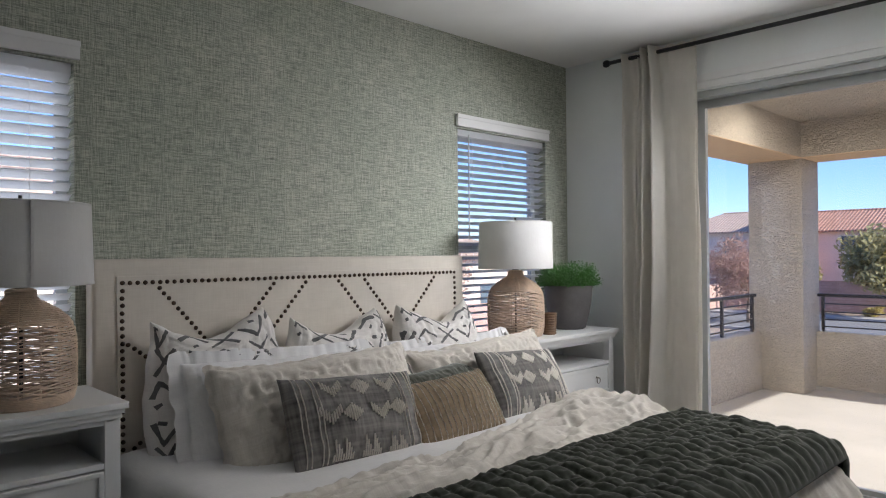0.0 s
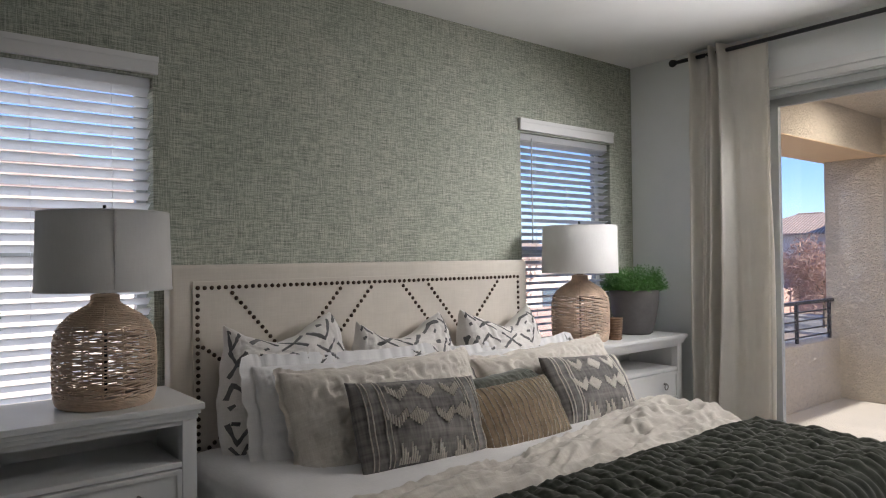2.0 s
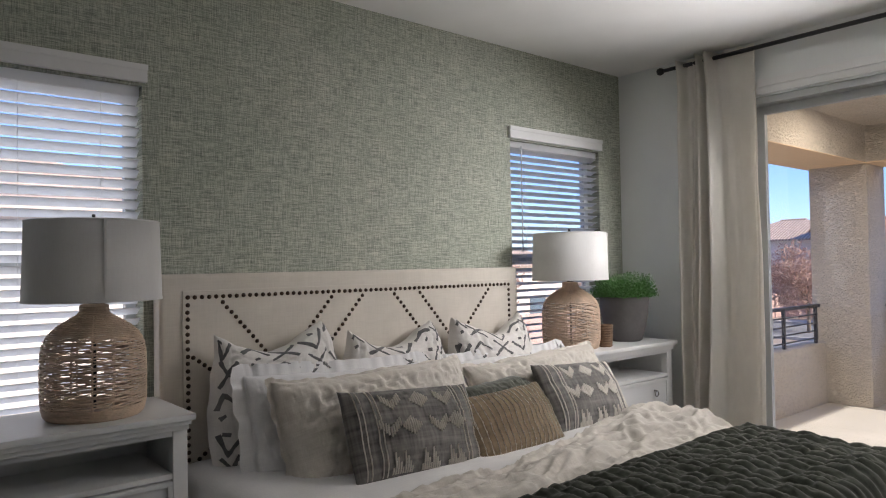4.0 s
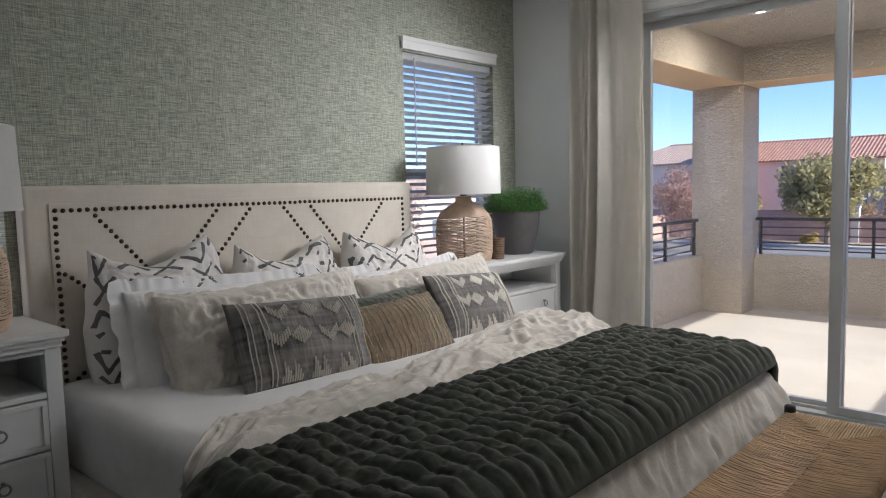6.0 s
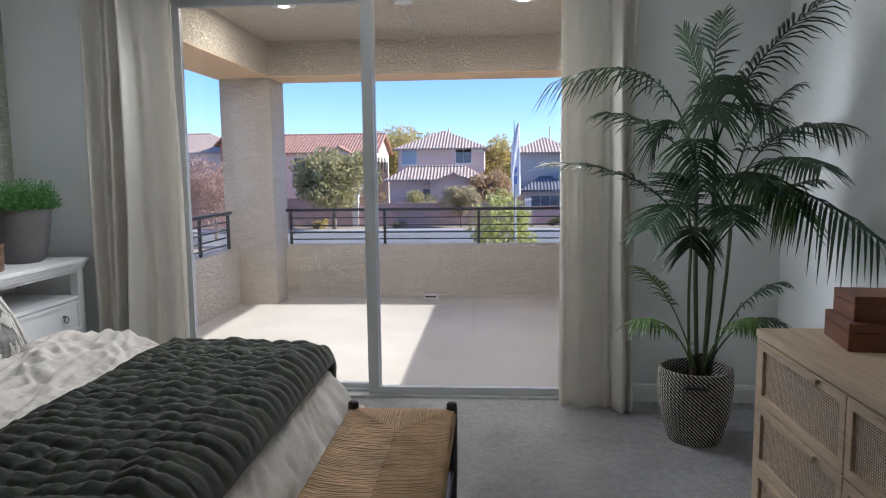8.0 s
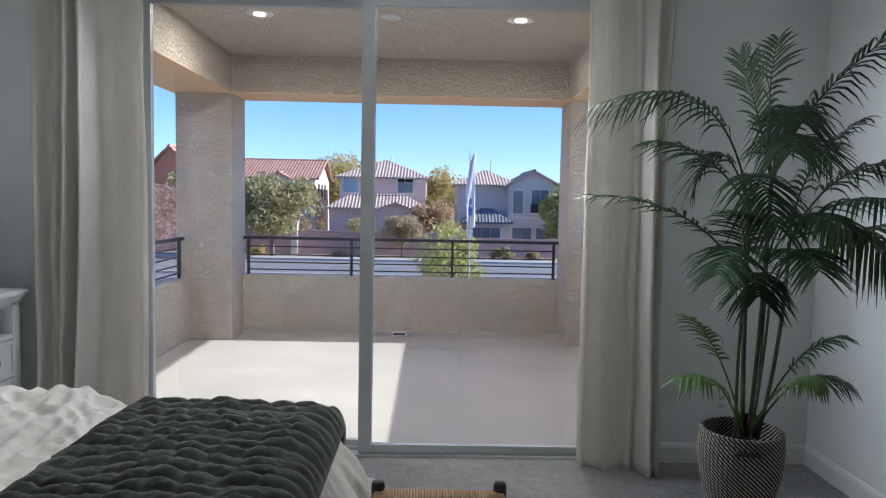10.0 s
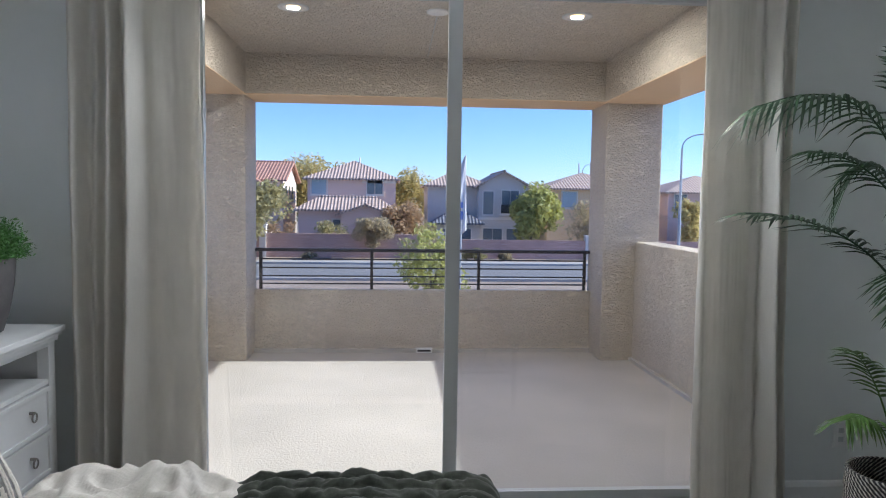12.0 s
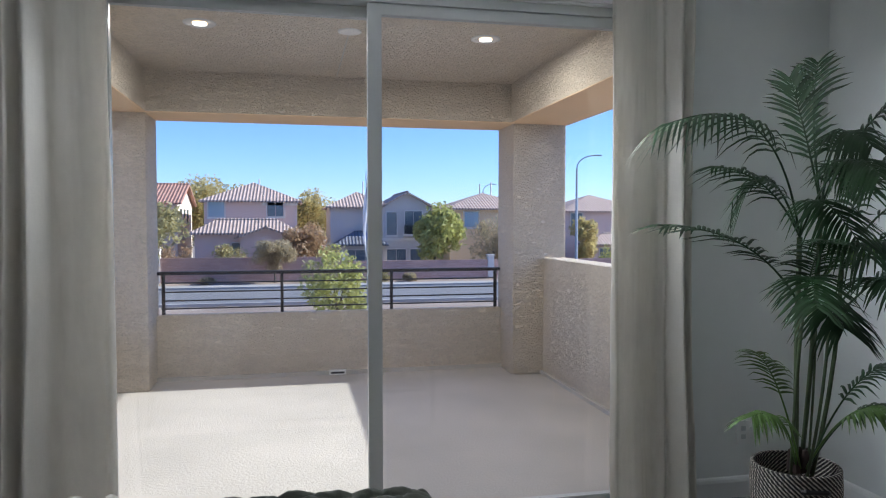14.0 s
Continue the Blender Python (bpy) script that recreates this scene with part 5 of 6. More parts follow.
frond((PX, PY - 0.04, 0.30), (3.82, -0.52, 0.66), (3.90, -0.66, 0.60), 0.12, PALM_LIGHT, 0.4, 20, 18, 0.7)

# ---- balcony fittings, wall plate ----
LIGHT_TRIM = plain("light_trim", (0.75, 0.74, 0.72), 0.5, vary=0.03, bump=0)
lamp_glow, tg, bg = shader("lamp_glow")
bg.inputs["Base Color"].default_value = (0.9, 0.8, 0.6, 1)
bg.inputs["Emission Color"].default_value = (1.0, 0.62, 0.30, 1)
bg.inputs["Emission Strength"].default_value = 2.6
for x, lit in ((1.138, True), (2.05, False), (2.948, True)):
    e = empty("ceiling_downlight" if lit else "ceiling_cover_plate", "recessed balcony downlight with a white ring, switched on" if lit else "round white cover plate on the balcony ceiling", "ceiling light" if lit else "cover plate",
              "balcony downlights" if lit else "", pose(x, 1.57, BC))
    if lit:
        part("ring", lathe([(0.098, 0.0), (0.098, -0.006), (0.085, -0.010), (0.066, -0.003), (0.066, 0.0)], 32), LIGHT_TRIM, e, smooth=True)
        part("reflector", lathe([(0.066, -0.003), (0.045, -0.0015), (0.045, -0.001)], 32), LIGHT_TRIM, e, smooth=True)
        part("lamp_face", lathe([(0.045, -0.0018), (0.0, -0.0018)], 24), lamp_glow, e, "warm glowing lamp")
    else:
        part("disc", lathe([(0.075, 0.0), (0.075, -0.008), (0.06, -0.012), (0.0, -0.012)], 32), LIGHT_TRIM, e, smooth=True)
drain = empty("scupper_plate", "small metal drain plate at the foot of the parapet", "drain", m=pose(2.065, 3.365, BF + 0.004))
part("plate", boxes((-0.075, 0.075, -0.03, 0.0, 0.0, 0.045), bevel=0.004), LIGHT_TRIM, drain)
part("slot", boxes((-0.06, 0.06, -0.0325, -0.0305, 0.012, 0.03)), DARK_HOLE, drain)
outlet = empty("wall_outlet", "white electrical outlet low on the pale wall", "outlet", m=pose(3.80, -0.001, 0.31))
part("cover", boxes((-0.035, 0.035, -0.006, 0.0, -0.057, 0.057), bevel=0.002), TRIM_WHITE, outlet)
for z in (-0.02, 0.02):
    part("socket", boxes((-0.012, 0.012, -0.0075, -0.0062, z - 0.011, z + 0.011)), VINYL, outlet)


# ---- outdoors ----
GZ = -3.2
GRAVEL = plain("desert_gravel", (0.33, 0.26, 0.20), 0.95, vary=0.25, big=0.25, fine=14, bump=0.5, distance=0.03, world_space=True)
ROAD = plain("pale_asphalt", (0.20, 0.20, 0.20), 0.9, vary=0.07, big=0.15, fine=10, bump=0.1, world_space=True)
CONCRETE = plain("concrete", (0.40, 0.38, 0.35), 0.9, vary=0.08, big=0.4, fine=12, bump=0.1, world_space=True)
WINDOW_DARK = plain("house_window_glass", (0.13, 0.17, 0.20), 0.08, vary=0.15, big=0.6, bump=0)
WINDOW_BLUE = plain("house_window_shade", (0.36, 0.46, 0.50), 0.25, vary=0.1, big=0.8, bump=0)
HOUSE_TRIM = plain("house_trim", (0.70, 0.66, 0.60), 0.7, vary=0.05, bump=0)

setting("ground", boxes((-900, 900, -60.0, 1500, GZ - 0.5, GZ)), GRAVEL, "tan desert gravel ground reaching the horizon", "ground")
setting("road", boxes((-300, 300, 36.5, 46.0, GZ + 0.001, GZ + 0.02)), ROAD, "pale sunlit asphalt street", "road")
setting("kerb_far", boxes((-300, 300, 46.0, 46.3, GZ + 0.001, GZ + 0.16)), CONCRETE, "concrete street kerb", "kerb")
setting("pavement_far", boxes((-300, 300, 46.3, 47.8, GZ + 0.001, GZ + 0.15)), CONCRETE, "pale concrete pavement across the street", "pavement")
setting("kerb_near", boxes((-300, 300, 36.2, 36.5, GZ + 0.001, GZ + 0.16)), CONCRETE, "concrete street kerb", "kerb")
setting("drive", boxes((-14.0, -8.0, -6.0, 36.2, GZ + 0.001, GZ + 0.02)), ROAD, "pale concrete side drive", "road")


def make_block(name, color, joint):
    m, t, b = shader(name)
    br = t.nodes.new("ShaderNodeTexBrick")
    br.inputs["Scale"].default_value = 1.0
    br.inputs["Brick Width"].default_value, br.inputs["Row Height"].default_value = 0.42, 0.21
    br.inputs["Mortar Size"].default_value = 0.012
    br.inputs["Color1"].default_value, br.inputs["Color2"].default_value = (*color, 1), (*shade(color, 0.82), 1)
    br.inputs["Mortar"].default_value = (*joint, 1)
    mp = t.nodes.new("ShaderNodeCombineXYZ")
    sep = t.nodes.new("ShaderNodeSeparateXYZ")
    t.links.new(coords(t, world_space=True), sep.inputs[0])
    t.links.new(calc(t, "ADD", sep.outputs[0], sep.outputs[1]), mp.inputs[0])
    t.links.new(sep.outputs[2], mp.inputs[1])
    t.links.new(mp.outputs[0], br.inputs["Vector"])
    n = noise_of(t, coords(t, world_space=True), 0.8, 4)
    c = mixed(t, "MULTIPLY", 1.0, br.outputs["Color"], ramp(t, n, (0.3, (0.85, 0.85, 0.85)), (0.7, (1, 1, 1))))
    t.links.new(c, b.inputs["Base Color"])
    b.inputs["Roughness"].default_value = 0.9
    bumped(t, b, br.outputs["Fac"], -0.4, 0.02)
    return m


BLOCK_PINK = make_block("pink_block", (0.60, 0.40, 0.34), (0.40, 0.27, 0.23))
for nm, x0, x1, top in (("garden_wall_west", -60, -8.4, -0.95), ("garden_wall_mid", -8.4, 5.5, -1.40), ("garden_wall_east", 5.5, 60, -1.75)):
    setting(nm, boxes((x0, x1, 52.0, 52.2, GZ, top), (x0, x1, 51.97, 52.23, top, top + 0.07)), BLOCK_PINK, "pink concrete block garden wall across the street", "wall")
for x, top in ((-8.4, -0.75), (5.5, -1.2), (17.4, -1.35), (-24, -0.7)):
    pier = empty("wall_pier", "pale block pier in the garden wall", "pier", "garden wall piers", pose(x, 52.1, GZ))
    part("shaft", boxes((-0.25, 0.25, -0.25, 0.25, 0, top - GZ)), HOUSE_TRIM, pier)
    part("cap", boxes((-0.31, 0.31, -0.31, 0.31, top - GZ, top - GZ + 0.1), bevel=0.02), HOUSE_TRIM, pier)
setting("garden_wall_side", boxes((-22.2, -22.0, 8.0, 52.0, GZ, -1.3)), BLOCK_PINK, "pink concrete block garden wall beside the drive", "wall")


def make_tiles(name, color):
    m, t, b = shader(name)
    sep = t.nodes.new("ShaderNodeSeparateXYZ")
    v = coords(t)
    t.links.new(v, sep.inputs[0])
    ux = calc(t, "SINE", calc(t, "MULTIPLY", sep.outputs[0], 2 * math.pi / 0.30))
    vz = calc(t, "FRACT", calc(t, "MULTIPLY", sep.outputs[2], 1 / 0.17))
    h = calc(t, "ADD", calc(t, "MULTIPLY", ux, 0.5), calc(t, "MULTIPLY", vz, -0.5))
    n = noise_of(t, v, 2.5, 3, 0.7)
    c = ramp(t, n, (0.3, shade(color, 0.72)), (0.5, color), (0.72, shade(color, 1.2)))
    # shade in the grooves and under each course is put into the colour
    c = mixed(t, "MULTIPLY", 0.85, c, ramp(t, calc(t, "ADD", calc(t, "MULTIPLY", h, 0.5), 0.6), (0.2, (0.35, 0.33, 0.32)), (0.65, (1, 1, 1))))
    t.links.new(c, b.inputs["Base Color"])
    b.inputs["Roughness"].default_value = 0.9
    bumped(t, b, h, 0.8, 0.06)
    return m


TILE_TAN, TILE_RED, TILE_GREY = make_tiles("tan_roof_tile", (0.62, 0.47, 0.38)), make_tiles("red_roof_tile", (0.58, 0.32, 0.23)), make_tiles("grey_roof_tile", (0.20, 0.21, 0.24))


def house_paint(name, color):
    return plain(name, color, 0.9, vary=0.05, big=0.3, fine=5, bump=0.15, distance=0.02)


def slab(bm, pts, t):
    """A roof plane of thickness t below the given corners."""
    up = [bm.verts.new(p) for p in pts]
    low = [bm.verts.new(Vector(p) - Vector((0, 0, t))) for p in pts]
    bm.faces.new(up)
    bm.faces.new(low[::-1])
    for i in range(len(pts)):
        j = (i + 1) % len(pts)
        bm.faces.new((up[i], low[i], low[j], up[j]))


def roof_part(parent, x0, x1, y0, y1, z, rise, kind, mat, ridge="x", over=0.45):
    """hip: four slopes; gable: two slopes along the ridge's axis. Each slope is a part."""
    x0, x1, y0, y1 = x0 - over, x1 + over, y0 - over, y1 + over
    cx, cy = (x0 + x1) / 2, (y0 + y1) / 2
    if ridge == "x":
        run = min((y1 - y0) / 2, (x1 - x0) / 2) if kind == "hip" else 0
        a, b = (x0 + run, cy, z + rise), (x1 - run, cy, z + rise)
        quads = [[(x0, y0, z), (x1, y0, z), b, a], [(x1, y1, z), (x0, y1, z), a, b]]
        ends = [[(x0, y1, z), (x0, y0, z), a], [(x1, y0, z), (x1, y1, z), b]]
    else:
        run = min((x1 - x0) / 2, (y1 - y0) / 2) if kind == "hip" else 0
        a, b = (cx, y0 + run, z + rise), (cx, y1 - run, z + rise)
        quads = [[(x0, y1, z), (x0, y0, z), a, b], [(x1, y0, z), (x1, y1, z), b, a]]
        ends = [[(x0, y0, z), (x1, y0, z), a], [(x1, y1, z), (x0, y1, z), b]]
    for q in quads + (ends if kind == "hip" else []):
        bm = bmesh.new()
        slab(bm, q, 0.16)
        part("roof_slope", bm, mat, parent)
    part("ridge_tiles", tubes([[a, b]], 0.11, 6), mat, parent)
    return ends


def house(x, y, label, paint, tile, blocks, windows, extras=()):
    """blocks: x0, x1, y0, y1, eave height, rise, kind, ridge axis; windows: x, z, w, h, y, glass, panes."""
    e = empty("house", label, "house", "houses across the street", pose(x, y, GZ))
    for x0, x1, y0, y1, ev, rise, kind, ridge, *other_tile in blocks:
        bm = boxes((x0, x1, y0, y1, 0, ev))
        if kind == "gable":
            vs = [bm.verts.new(p) for p in (((x0, y0, ev), (x1, y0, ev), ((x0 + x1) / 2, y0, ev + rise), (x0, y1, ev), (x1, y1, ev), ((x0 + x1) / 2, y1, ev + rise)) if ridge == "y" else
                                            ((x0, y0, ev), (x0, y1, ev), (x0, (y0 + y1) / 2, ev + rise), (x1, y0, ev), (x1, y1, ev), (x1, (y0 + y1) / 2, ev + rise)))]
            bm.faces.new(vs[:3])
            bm.faces.new(vs[3:])
        part("wall", bm, paint, e)
        roof_part(e, x0, x1, y0, y1, ev + 0.02, rise, kind, other_tile[0] if other_tile else tile, ridge)
    for wx, wz, w, h, wy, glass, panes in windows:
        f = 0.09
        win = part("window", boxes((wx - f, wx + w + f, wy - 0.08, wy - 0.005, wz - f, wz), (wx - f, wx + w + f, wy - 0.08, wy - 0.005, wz + h, wz + h + f), (wx - f, wx, wy - 0.08, wy - 0.005, wz, wz + h), (wx + w, wx + w + f, wy - 0.08, wy - 0.005, wz, wz + h)), HOUSE_TRIM, e)
        for k in range(panes):
            part("pane", boxes((wx + w * k / panes + 0.03, wx + w * (k + 1) / panes - 0.03, wy - 0.04, wy - 0.006, wz + 0.02, wz + h - 0.02)), glass, win)
        part("sill", boxes((wx - 0.15, wx + w + 0.15, wy - 0.12, wy - 0.005, wz - f - 0.08, wz - f)), HOUSE_TRIM, win)
    for nm, bm, mat in extras:
        part(nm, bm, mat, e)
    return e


PAINT_PINK, PAINT_WHITE, PAINT_GREY = house_paint("pink_house_paint", (0.74, 0.55, 0.46)), house_paint("cream_house_paint", (0.80, 0.68, 0.58)), house_paint("grey_house_paint", (0.58, 0.54, 0.49))
PAINT_OCHRE, PAINT_RED = house_paint("ochre_house_paint", (0.80, 0.60, 0.36)), house_paint("terracotta_house_paint", (0.50, 0.20, 0.12))
# two-storey pink house
house(-6.2, 62, "two-storey pink stucco house with a tan tiled hip roof", PAINT_PINK, TILE_TAN,
      ((0, 8.1, 0, 9, 6.5, 1.9, "hip", "x"), (-0.4, 8.0, -3.2, -0.02, 3.65, 1.15, "hip", "x"), (3.4, 7.6, -4.6, -3.22, 3.3, 0.9, "gable", "y")),
      ((0.35, 5.05, 1.4, 1.35, -0.01, WINDOW_BLUE, 1), (5.45, 5.1, 1.45, 1.3, -0.01, WINDOW_DARK, 2), (2.6, 1.9, 1.4, 0.9, -3.22, WINDOW_DARK, 2), (5.0, 1.5, 1.2, 1.2, -4.62, WINDOW_DARK, 2)),
      (("vent_pipe", tubes([[(4.6, 4, 8.2), (4.6, 4, 8.7)]], 0.08, 6), HOUSE_TRIM), ("corner_band", boxes((5.0, 8.15, -0.05, -0.006, 6.1, 6.45)), HOUSE_TRIM)))
# red-roofed house to its west
house(-17.6, 63, "two-storey cream house with a red tiled roof and gable", PAINT_WHITE, TILE_RED,
      ((-4.5, 9.0, 0, 9, 6.3, 1.9, "gable", "x"), (4.0, 7.8, -1.6, -0.02, 5.6, 1.2, "gable", "y")),
      ((4.5, 4.4, 0.55, 1.4, -1.61, WINDOW_DARK, 1), (5.6, 4.4, 0.55, 1.4, -1.61, WINDOW_DARK, 1), (1.0, 4.6, 1.3, 1.2, -0.01, WINDOW_DARK, 2)),
      tuple(("shutter_window", boxes((9.005, 9.06, yy, yy + 0.8, 4.3, 5.8)), WINDOW_DARK) for yy in (1.6, 3.6, 5.6)))
# grey house with balcony openings
house(4.9, 62, "two-storey grey house with a front gable and balcony", PAINT_GREY, TILE_TAN,
      ((0, 5.6, 0, 9, 6.0, 1.6, "hip", "x"), (4.6, 9.2, -1.5, 7, 5.9, 1.45, "gable", "y"), (0.7, 4.55, -2.6, -0.02, 2.6, 1.1, "hip", "x", TILE_GREY)),
      ((5.0, 3.4, 0.95, 2.1, -1.51, WINDOW_DARK, 1), (6.7, 3.6, 1.6, 2.0, -1.51, WINDOW_DARK, 2), (1.2, 1.0, 2.6, 1.1, -2.62, WINDOW_DARK, 3), (5.0, 1.0, 1.8, 1.1, -1.51, WINDOW_DARK, 2), (7.2, 1.0, 1.3, 1.1, -1.51, WINDOW_DARK, 1)),
      (("balcony_rail", boxes((6.6, 8.4, -1.9, -1.86, 3.5, 4.3)), BLACK_METAL), ("balcony_slab", boxes((6.5, 8.5, -1.95, -1.505, 3.3, 3.48)), HOUSE_TRIM), ("vent_pipe", tubes([[(3.4, 4, 7.2), (3.4, 4, 8.6)]], 0.07, 6), HOUSE_TRIM), ("floor_band", boxes((4.55, 9.25, -1.58, -1.505, 2.9, 3.15)), HOUSE_TRIM)))
# ochre house and pink house to the east
house(16.2, 62, "two-storey ochre house with a tan tiled hip roof", PAINT_OCHRE, TILE_TAN,
      ((0, 8.8, 0, 9, 5.9, 1.7, "hip", "x"),), ((1.4, 4.1, 1.4, 1.5, -0.01, WINDOW_BLUE, 1), (3.6, 1.0, 1.6, 1.2, -0.01, WINDOW_DARK, 2)),
      (("vent_pipe", tubes([[(4.0, 4, 7.2), (4.0, 4, 8.5)]], 0.07, 6), HOUSE_TRIM), ("vent_pipe", tubes([[(5.2, 4, 7.2), (5.2, 4, 8.7)]], 0.07, 6), HOUSE_TRIM)))
house(27.9, 62, "two-storey pink house with a grey tiled hip roof", PAINT_PINK, TILE_TAN,
      ((0, 9, 0, 9, 5.7, 1.8, "hip", "x"), (1.6, 9, -3.2, -0.02, 2.5, 1.0, "hip", "x")), ((0.6, 3.9, 1.2, 1.6, -0.01, WINDOW_DARK, 2), (2.2, 0.9, 3.4, 1.2, -3.22, WINDOW_DARK, 3)))
house(11.5, 80, "distant house with a red tiled hip roof", PAINT_WHITE, TILE_RED, ((0, 10, 0, 9, 5.6, 1.7, "hip", "x"),), ((1.0, 3.8, 1.4, 1.4, -0.01, WINDOW_DARK, 2),))
house(-33, 62, "two-storey cream house with a tan tiled roof", PAINT_WHITE, TILE_TAN, ((0, 11.5, 0, 9, 6.4, 2.0, "hip", "x"),), ((6.5, 4.2, 1.2, 1.4, -0.01, WINDOW_DARK, 2),))
house(-22.6, 60, "terracotta red house end with a gable", PAINT_RED, TILE_RED, ((0, 3.0, 0, 8, 7.0, 1.9, "gable", "y"),), ((1.6, 4.6, 0.8, 1.3, -0.01, WINDOW_DARK, 1),))
house(-36, 20, "two-storey cream neighbouring house with a tan tiled roof", PAINT_WHITE, TILE_TAN, ((0, 10, 0, 12, 4.4, 1.8, "hip", "y"), (2, 10, 12.02, 22, 3.2, 1.6, "hip", "y")),
      ((2.0, 1.2, 1.4, 1.4, -0.01, WINDOW_DARK, 2),), (("side_window", boxes((10.005, 10.06, 2, 3.4, 1.2, 2.6)), WINDOW_DARK), ("side_window", boxes((10.005, 10.06, 7, 8.4, 1.2, 2.6)), WINDOW_DARK)))

house(-23.0, -10.0, "two-storey cream neighbouring house beyond the side windows", PAINT_WHITE, TILE_TAN, ((0, 9.5, 0, 14, 5.9, 1.7, "hip", "y"),), ((2.0, 1.2, 1.4, 1.4, -0.01, WINDOW_DARK, 2),))
setting("lower_storey", boxes((-WALL, ROOM_X + WALL, ROOM_BACK - WALL, WALL, GZ + 0.01, -0.125), (-0.08, 4.13, WALL + 0.01, 3.48, GZ + 0.01, -0.305)), STUCCO, "beige stucco lower storey of the house", "wall")

# ---- trees, shrubs ----
BARK = plain("bark", (0.16, 0.12, 0.09), 0.9, vary=0.3, big=4, fine=30, bump=0.6, distance=0.02)


def leaf_mat(name, color):
    m = plain(name, color, 0.6, vary=0.35, big=1.6, fine=9, bump=0)
    t = m.node_tree
    b, out = t.nodes["Principled BSDF"], t.nodes["Material Output"]
    tr, mix = t.nodes.new("ShaderNodeBsdfTranslucent"), t.nodes.new("ShaderNodeMixShader")
    tr.inputs["Color"].default_value = (*shade(color, 1.3), 1)
    mix.inputs["Fac"].default_value = 0.45
    t.links.new(b.outputs[0], mix.inputs[1])
    t.links.new(tr.outputs[0], mix.inputs[2])
    t.links.new(mix.outputs[0], out.inputs["Surface"])
    return m


L_OLIVE, L_YELLOW, L_GREEN = leaf_mat("olive_leaves", (0.36, 0.32, 0.15)), leaf_mat("yellow_leaves", (0.50, 0.41, 0.16)), leaf_mat("green_leaves", (0.40, 0.40, 0.13))
L_RUST, L_PALE, L_PINK = leaf_mat("rust_leaves", (0.40, 0.27, 0.15)), leaf_mat("pale_twigs", (0.40, 0.33, 0.20)), leaf_mat("pink_twigs", (0.40, 0.26, 0.21))


def tree(name, x, y, height, rx, rz, leaf, label, seed, leaves=1800, size=0.16, trunk=0.16, base=GZ, lean=0.0, clumps=16, bare=0.0):
    """Tapered trunk with forking limbs; the crown is many small leaves gathered in uneven clumps."""
    e = empty(name, label, "tree" if trunk > 0.05 else "shrub", m=pose(x, y, base))
    r = random.Random(seed)
    cz = height - rz
    fork = max(0.25, cz - rz * 0.75)
    centres = []
    for _ in range(clumps):
        while True:
            p = Vector((r.uniform(-1, 1), r.uniform(-1, 1), r.uniform(-1, 1)))
            if 0.25 < p.length < 0.92:
                break
        centres.append((Vector((p.x * rx + lean, p.y * rx, cz + p.z * rz)), r.uniform(0.32, 0.52)))
    bm = bmesh.new()
    tube_into(bm, [(0, 0, 0), (lean * 0.1, 0.02, fork * 0.5), (lean * 0.3, 0, fork), (lean * 0.6, 0, cz)], [trunk, trunk * 0.8, trunk * 0.62, trunk * 0.2], 7)
    part("trunk", bm, BARK, e)
    for c, _ in centres[::2]:
        start = Vector((lean * 0.3, 0, fork * r.uniform(0.85, 1.1)))
        mid = start.lerp(c, 0.5) + Vector((0, 0, 0.12 * rz))
        part("limb", tubes([[start, mid, c]], [trunk * 0.42, trunk * 0.22, trunk * 0.06], 5), BARK, e)
    verts, faces = [], []
    for k in range(leaves):
        c, cr = centres[k % clumps]
        d = Vector((r.gauss(0, 1), r.gauss(0, 1), r.gauss(0, 1))).normalized() * r.random() ** 0.45
        p = c + Vector((d.x * cr * rx * 1.15, d.y * cr * rx * 1.15, d.z * cr * rz * 1.1))
        if p.z < 0.05:
            p.z = 0.05 + r.random() * 0.2
        a = Vector((r.uniform(-1, 1), r.uniform(-1, 1), r.uniform(-1, 1))).normalized()
        b = a.cross(Vector((r.uniform(-1, 1), r.uniform(-1, 1), r.uniform(-1, 1)))).normalized()
        s = size * r.uniform(0.8, 1.5)
        w = s * (0.45 - 0.3 * bare)
        n = len(verts)
        verts += [p - a * s, p + b * w, p + a * s, p - b * w]
        faces.append((n, n + 1, n + 2, n + 3))
    me = bpy.data.meshes.new("crown")
    me.from_pydata(verts, [], faces)
    me.materials.append(leaf)
    cr_ob = new("crown", me)
    cr_ob.parent = e
    cr_ob.matrix_parent_inverse = Matrix.Identity(4)
    cr_ob["kind"] = "stuff"
    return e


tree("tree", -9.2, 47.8, 6.3, 3.1, 2.3, L_OLIVE, "broad olive-green tree on the verge across the street", 1, 7800, 0.163, 0.20, clumps=26)
tree("tree", -8.0, 78, 9.0, 5.2, 3.3, L_YELLOW, "tall yellow-green tree behind the houses", 2, 15000, 0.17, 0.3, clumps=44)
tree("tree", 3.2, 74, 7.5, 2.9, 3.0, L_YELLOW, "tall yellowish tree between the houses", 3, 9000, 0.16, 0.25, clumps=34)
tree("tree", 2.6, 56.5, 4.8, 1.7, 2.0, L_RUST, "brown-leaved tree beside the garden wall", 4, 3300, 0.163, 0.12)
tree("tree", 13.4, 55.5, 6.1, 2.1, 2.4, L_GREEN, "rounded green tree beside the grey house", 5, 6300, 0.175, 0.18, clumps=24)
tree("tree", 18.6, 55.0, 4.9, 1.9, 2.1, L_PALE, "thin pale bare-branched tree", 6, 3000, 0.175, 0.10, bare=0.8)
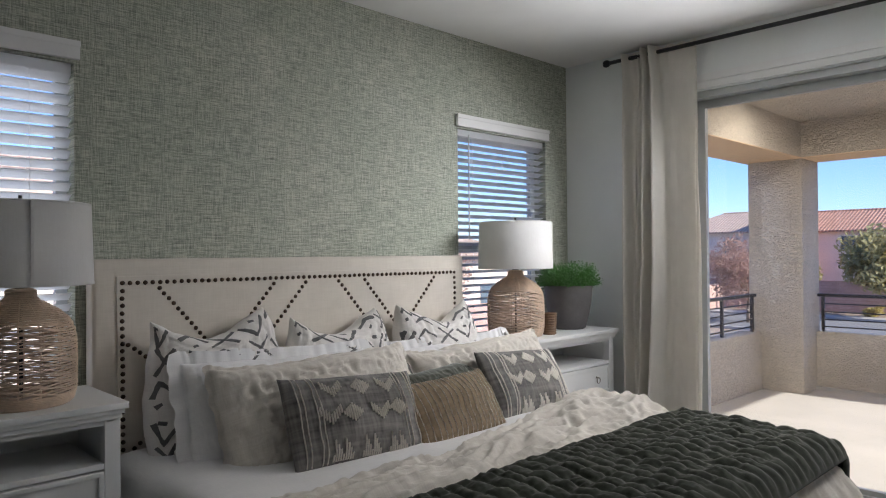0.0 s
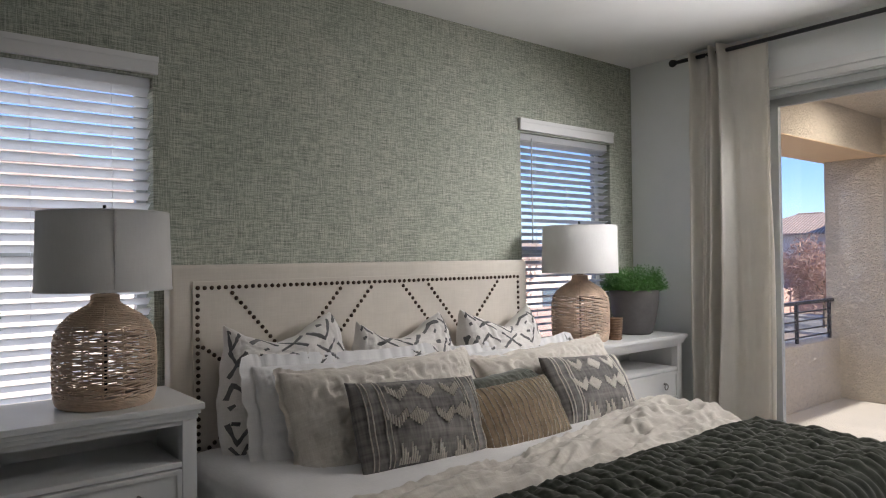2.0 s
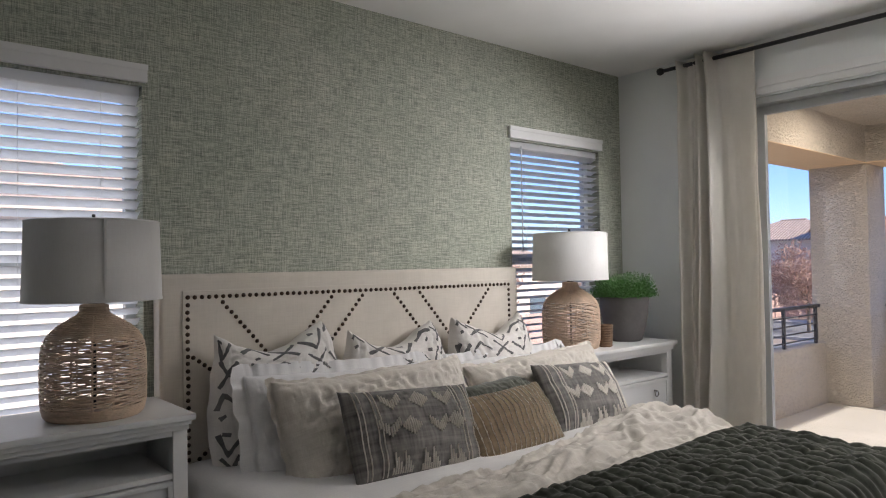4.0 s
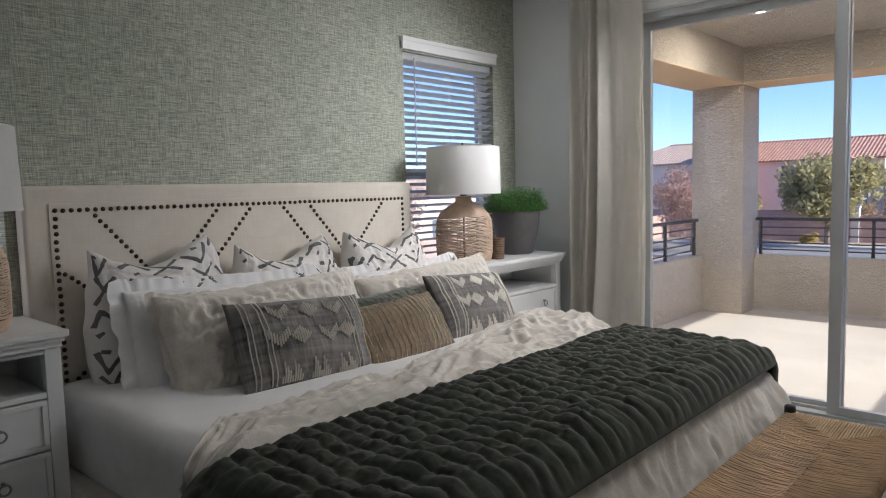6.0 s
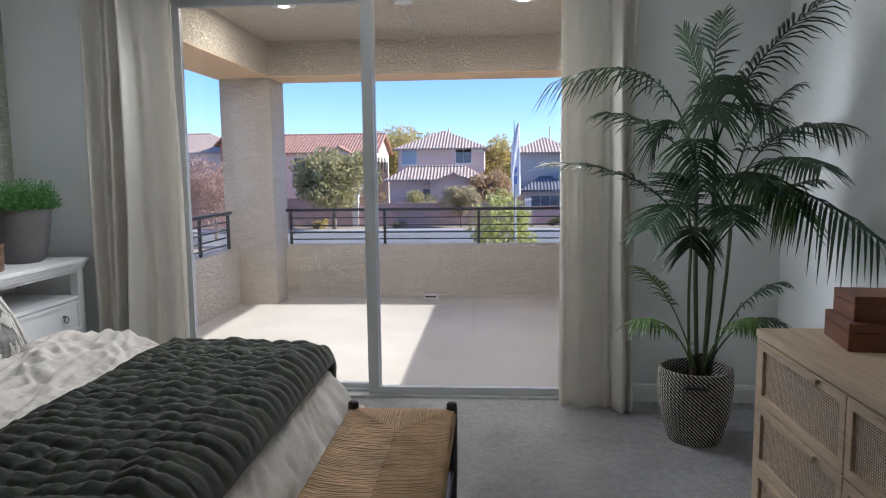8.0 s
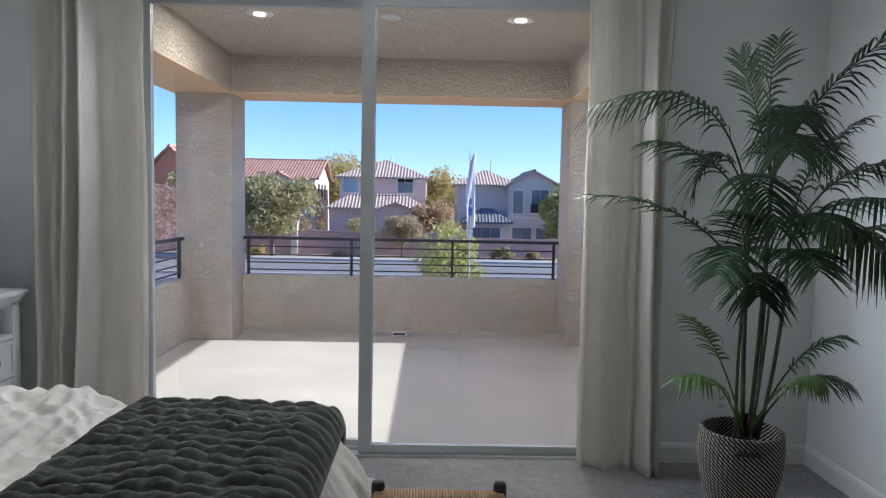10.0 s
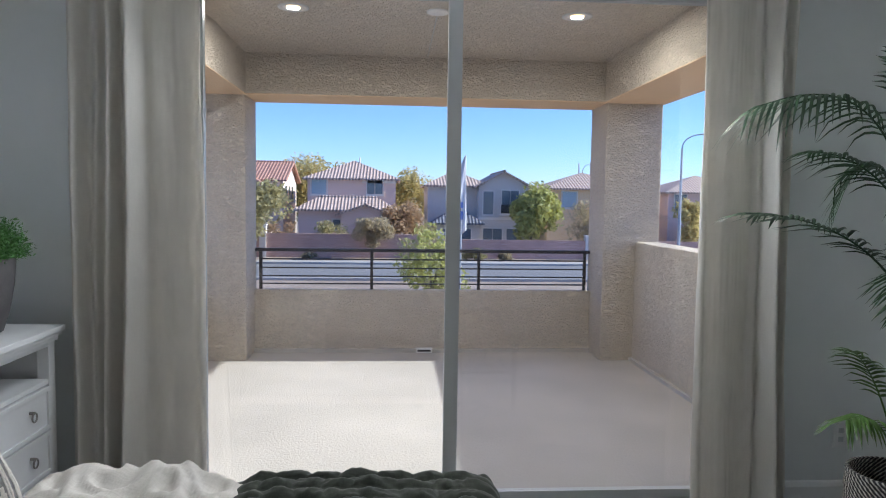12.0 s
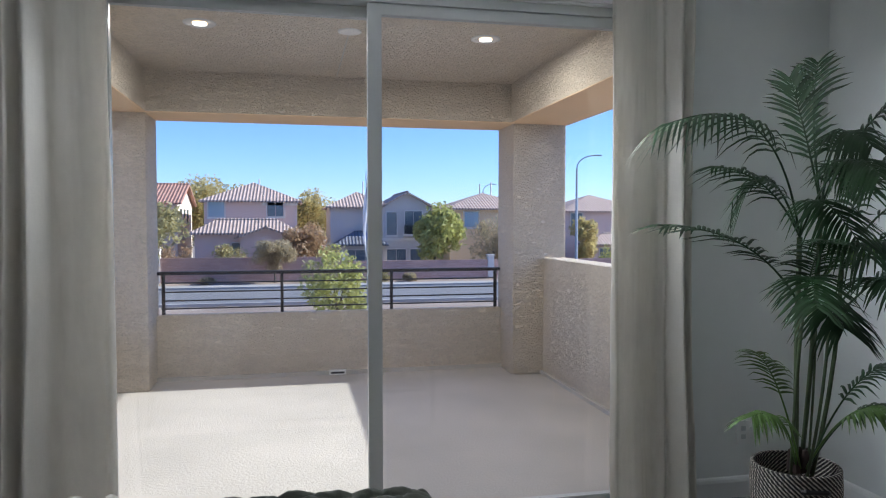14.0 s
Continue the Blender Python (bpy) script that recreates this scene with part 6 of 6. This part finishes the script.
tree("tree", 0.2, 50.8, 3.7, 1.5, 1.35, L_PALE, "pale bare-branched tree in front of the garden wall", 7, 3000, 0.163, 0.09, bare=0.8)
tree("tree", 3.1, 21.5, 3.6, 1.15, 1.35, L_GREEN, "young leafy green tree below the balcony", 8, 2200, 0.085, 0.06, clumps=22)
tree("tree", -15.4, 40.5, 5.4, 2.7, 2.0, L_PINK, "bare tree with pinkish twigs beside the street", 9, 6300, 0.163, 0.13, bare=0.8, clumps=24)
tree("tree", -18.0, 53.5, 6.0, 2.4, 2.6, L_OLIVE, "olive-green tree behind the garden wall", 10, 3900, 0.200, 0.16)
tree("tree", 26.8, 55.0, 4.6, 1.2, 1.8, L_YELLOW, "small yellow-green tree by the street lamp", 11, 2400, 0.163, 0.1)
tree("tree", -25.0, 22.0, 4.6, 2.2, 1.7, L_PINK, "bare tree with pinkish twigs by the side wall", 17, 3900, 0.150, 0.12, bare=0.8)
for x, y, h, rx, lf, sd, lb in ((-3.6, 55.2, 3.2, 1.5, L_OLIVE, 12, "olive shrub behind the garden wall"), (-7.4, 54.2, 3.2, 1.2, L_RUST, 13, "rust-coloured shrub behind the garden wall"), (4.4, 54.0, 2.6, 1.0, L_YELLOW, 14, "yellow-green shrub behind the garden wall"),
                                (7.9, 49.4, 0.95, 0.85, L_OLIVE, 15, "round olive shrub on the gravel verge"), (-10.8, 49.6, 0.8, 0.7, L_YELLOW, 16, "dry yellow shrub on the gravel verge"), (10.5, 50.4, 0.6, 0.6, L_PALE, 18, "pale dry shrub on the gravel verge"), (-4.5, 50.5, 0.5, 0.6, L_PALE, 19, "pale dry shrub on the gravel verge"),
                                (29.5, 55.5, 3.0, 1.0, L_GREEN, 20, "green shrub behind the garden wall")):
    tree("shrub", x, y, h, rx, h * 0.48, lf, lb, sd, 1100, 0.10, 0.04, clumps=12)

# ---- street furniture ----
STEEL = plain("galvanised_steel", (0.40, 0.42, 0.44), 0.5, 0.5, vary=0.08, bump=0)


def street_lamp(x, y, h, arm, label):
    e = empty("street_lamp", label, "street lamp", "street lamps", pose(x, y, GZ))
    part("pole", tubes([[(0, 0, 0), (0, 0, h * 0.5), (0, 0, h - 1.0)]], [0.13, 0.11, 0.09], 8), STEEL, e)
    part("arm", tubes([[(arm * (1 - math.cos(k * math.pi / 16)), 0, h - 1.0 + 1.05 * math.sin(k * math.pi / 16)) for k in range(9)]], 0.045, 6), STEEL, e)
    part("lamp_head", boxes((arm - 0.1, arm + 0.55, -0.12, 0.12, h, h + 0.12), bevel=0.04), STEEL, e)
    return e


street_lamp(23.27, 48.2, 9.75, 1.5, "tall grey steel street lamp with a curved arm")
street_lamp(28.5, 95, 10.1, 1.4, "distant grey steel street lamp")
street_lamp(-17.0, 50.5, 10.5, 1.2, "tall grey steel street lamp across the street")
FLAG = cloth("flag_cloth", (0.86, 0.86, 0.86), (0.80, 0.80, 0.81), through=0.15, pitch=0.004)
FLAG_BLUE = plain("flag_blue", (0.12, 0.20, 0.50), 0.8, vary=0.1, bump=0)
flag = empty("feather_flag", "white feather banner flag on a pole by the street", "flag", m=pose(3.22, 12, GZ))
part("pole", tubes([[(0, 0, 0), (0, 0, 2.6), (0.0, 0, 4.4), (-0.03, 0, 5.57)]], [0.03, 0.024, 0.018, 0.01], 8), STEEL, flag)
fb = bmesh.new()
rows = []
for k in range(25):
    f = k / 24
    z = 3.92 + 1.62 * f
    w = 0.30 * (math.sin(math.pi * min(1.0, 0.22 + 0.78 * f)) ** 0.6 if f > 0.3 else 0.72 + 0.28 * f / 0.3)
    rows.append([fb.verts.new((-w * j / 6 * 0.7 + 0.12 - 0.03 * f, 0.05 * math.sin(j * 1.1 + z * 4) * j / 6, z - 0.14 * (j / 6) * (1 - f))) for j in range(7)])
for a, b in zip(rows, rows[1:]):
    for j in range(6):
        fb.faces.new((a[j], a[j + 1], b[j + 1], b[j]))
thick(part("banner", fb, FLAG, flag, "white banner cloth", True), 0.004, 0)
part("emblem", boxes((-0.03, 0.04, -0.062, -0.05, 4.15, 4.33), (-0.02, 0.03, -0.062, -0.05, 4.40, 4.52)), FLAG_BLUE, flag, "plain blue shapes")
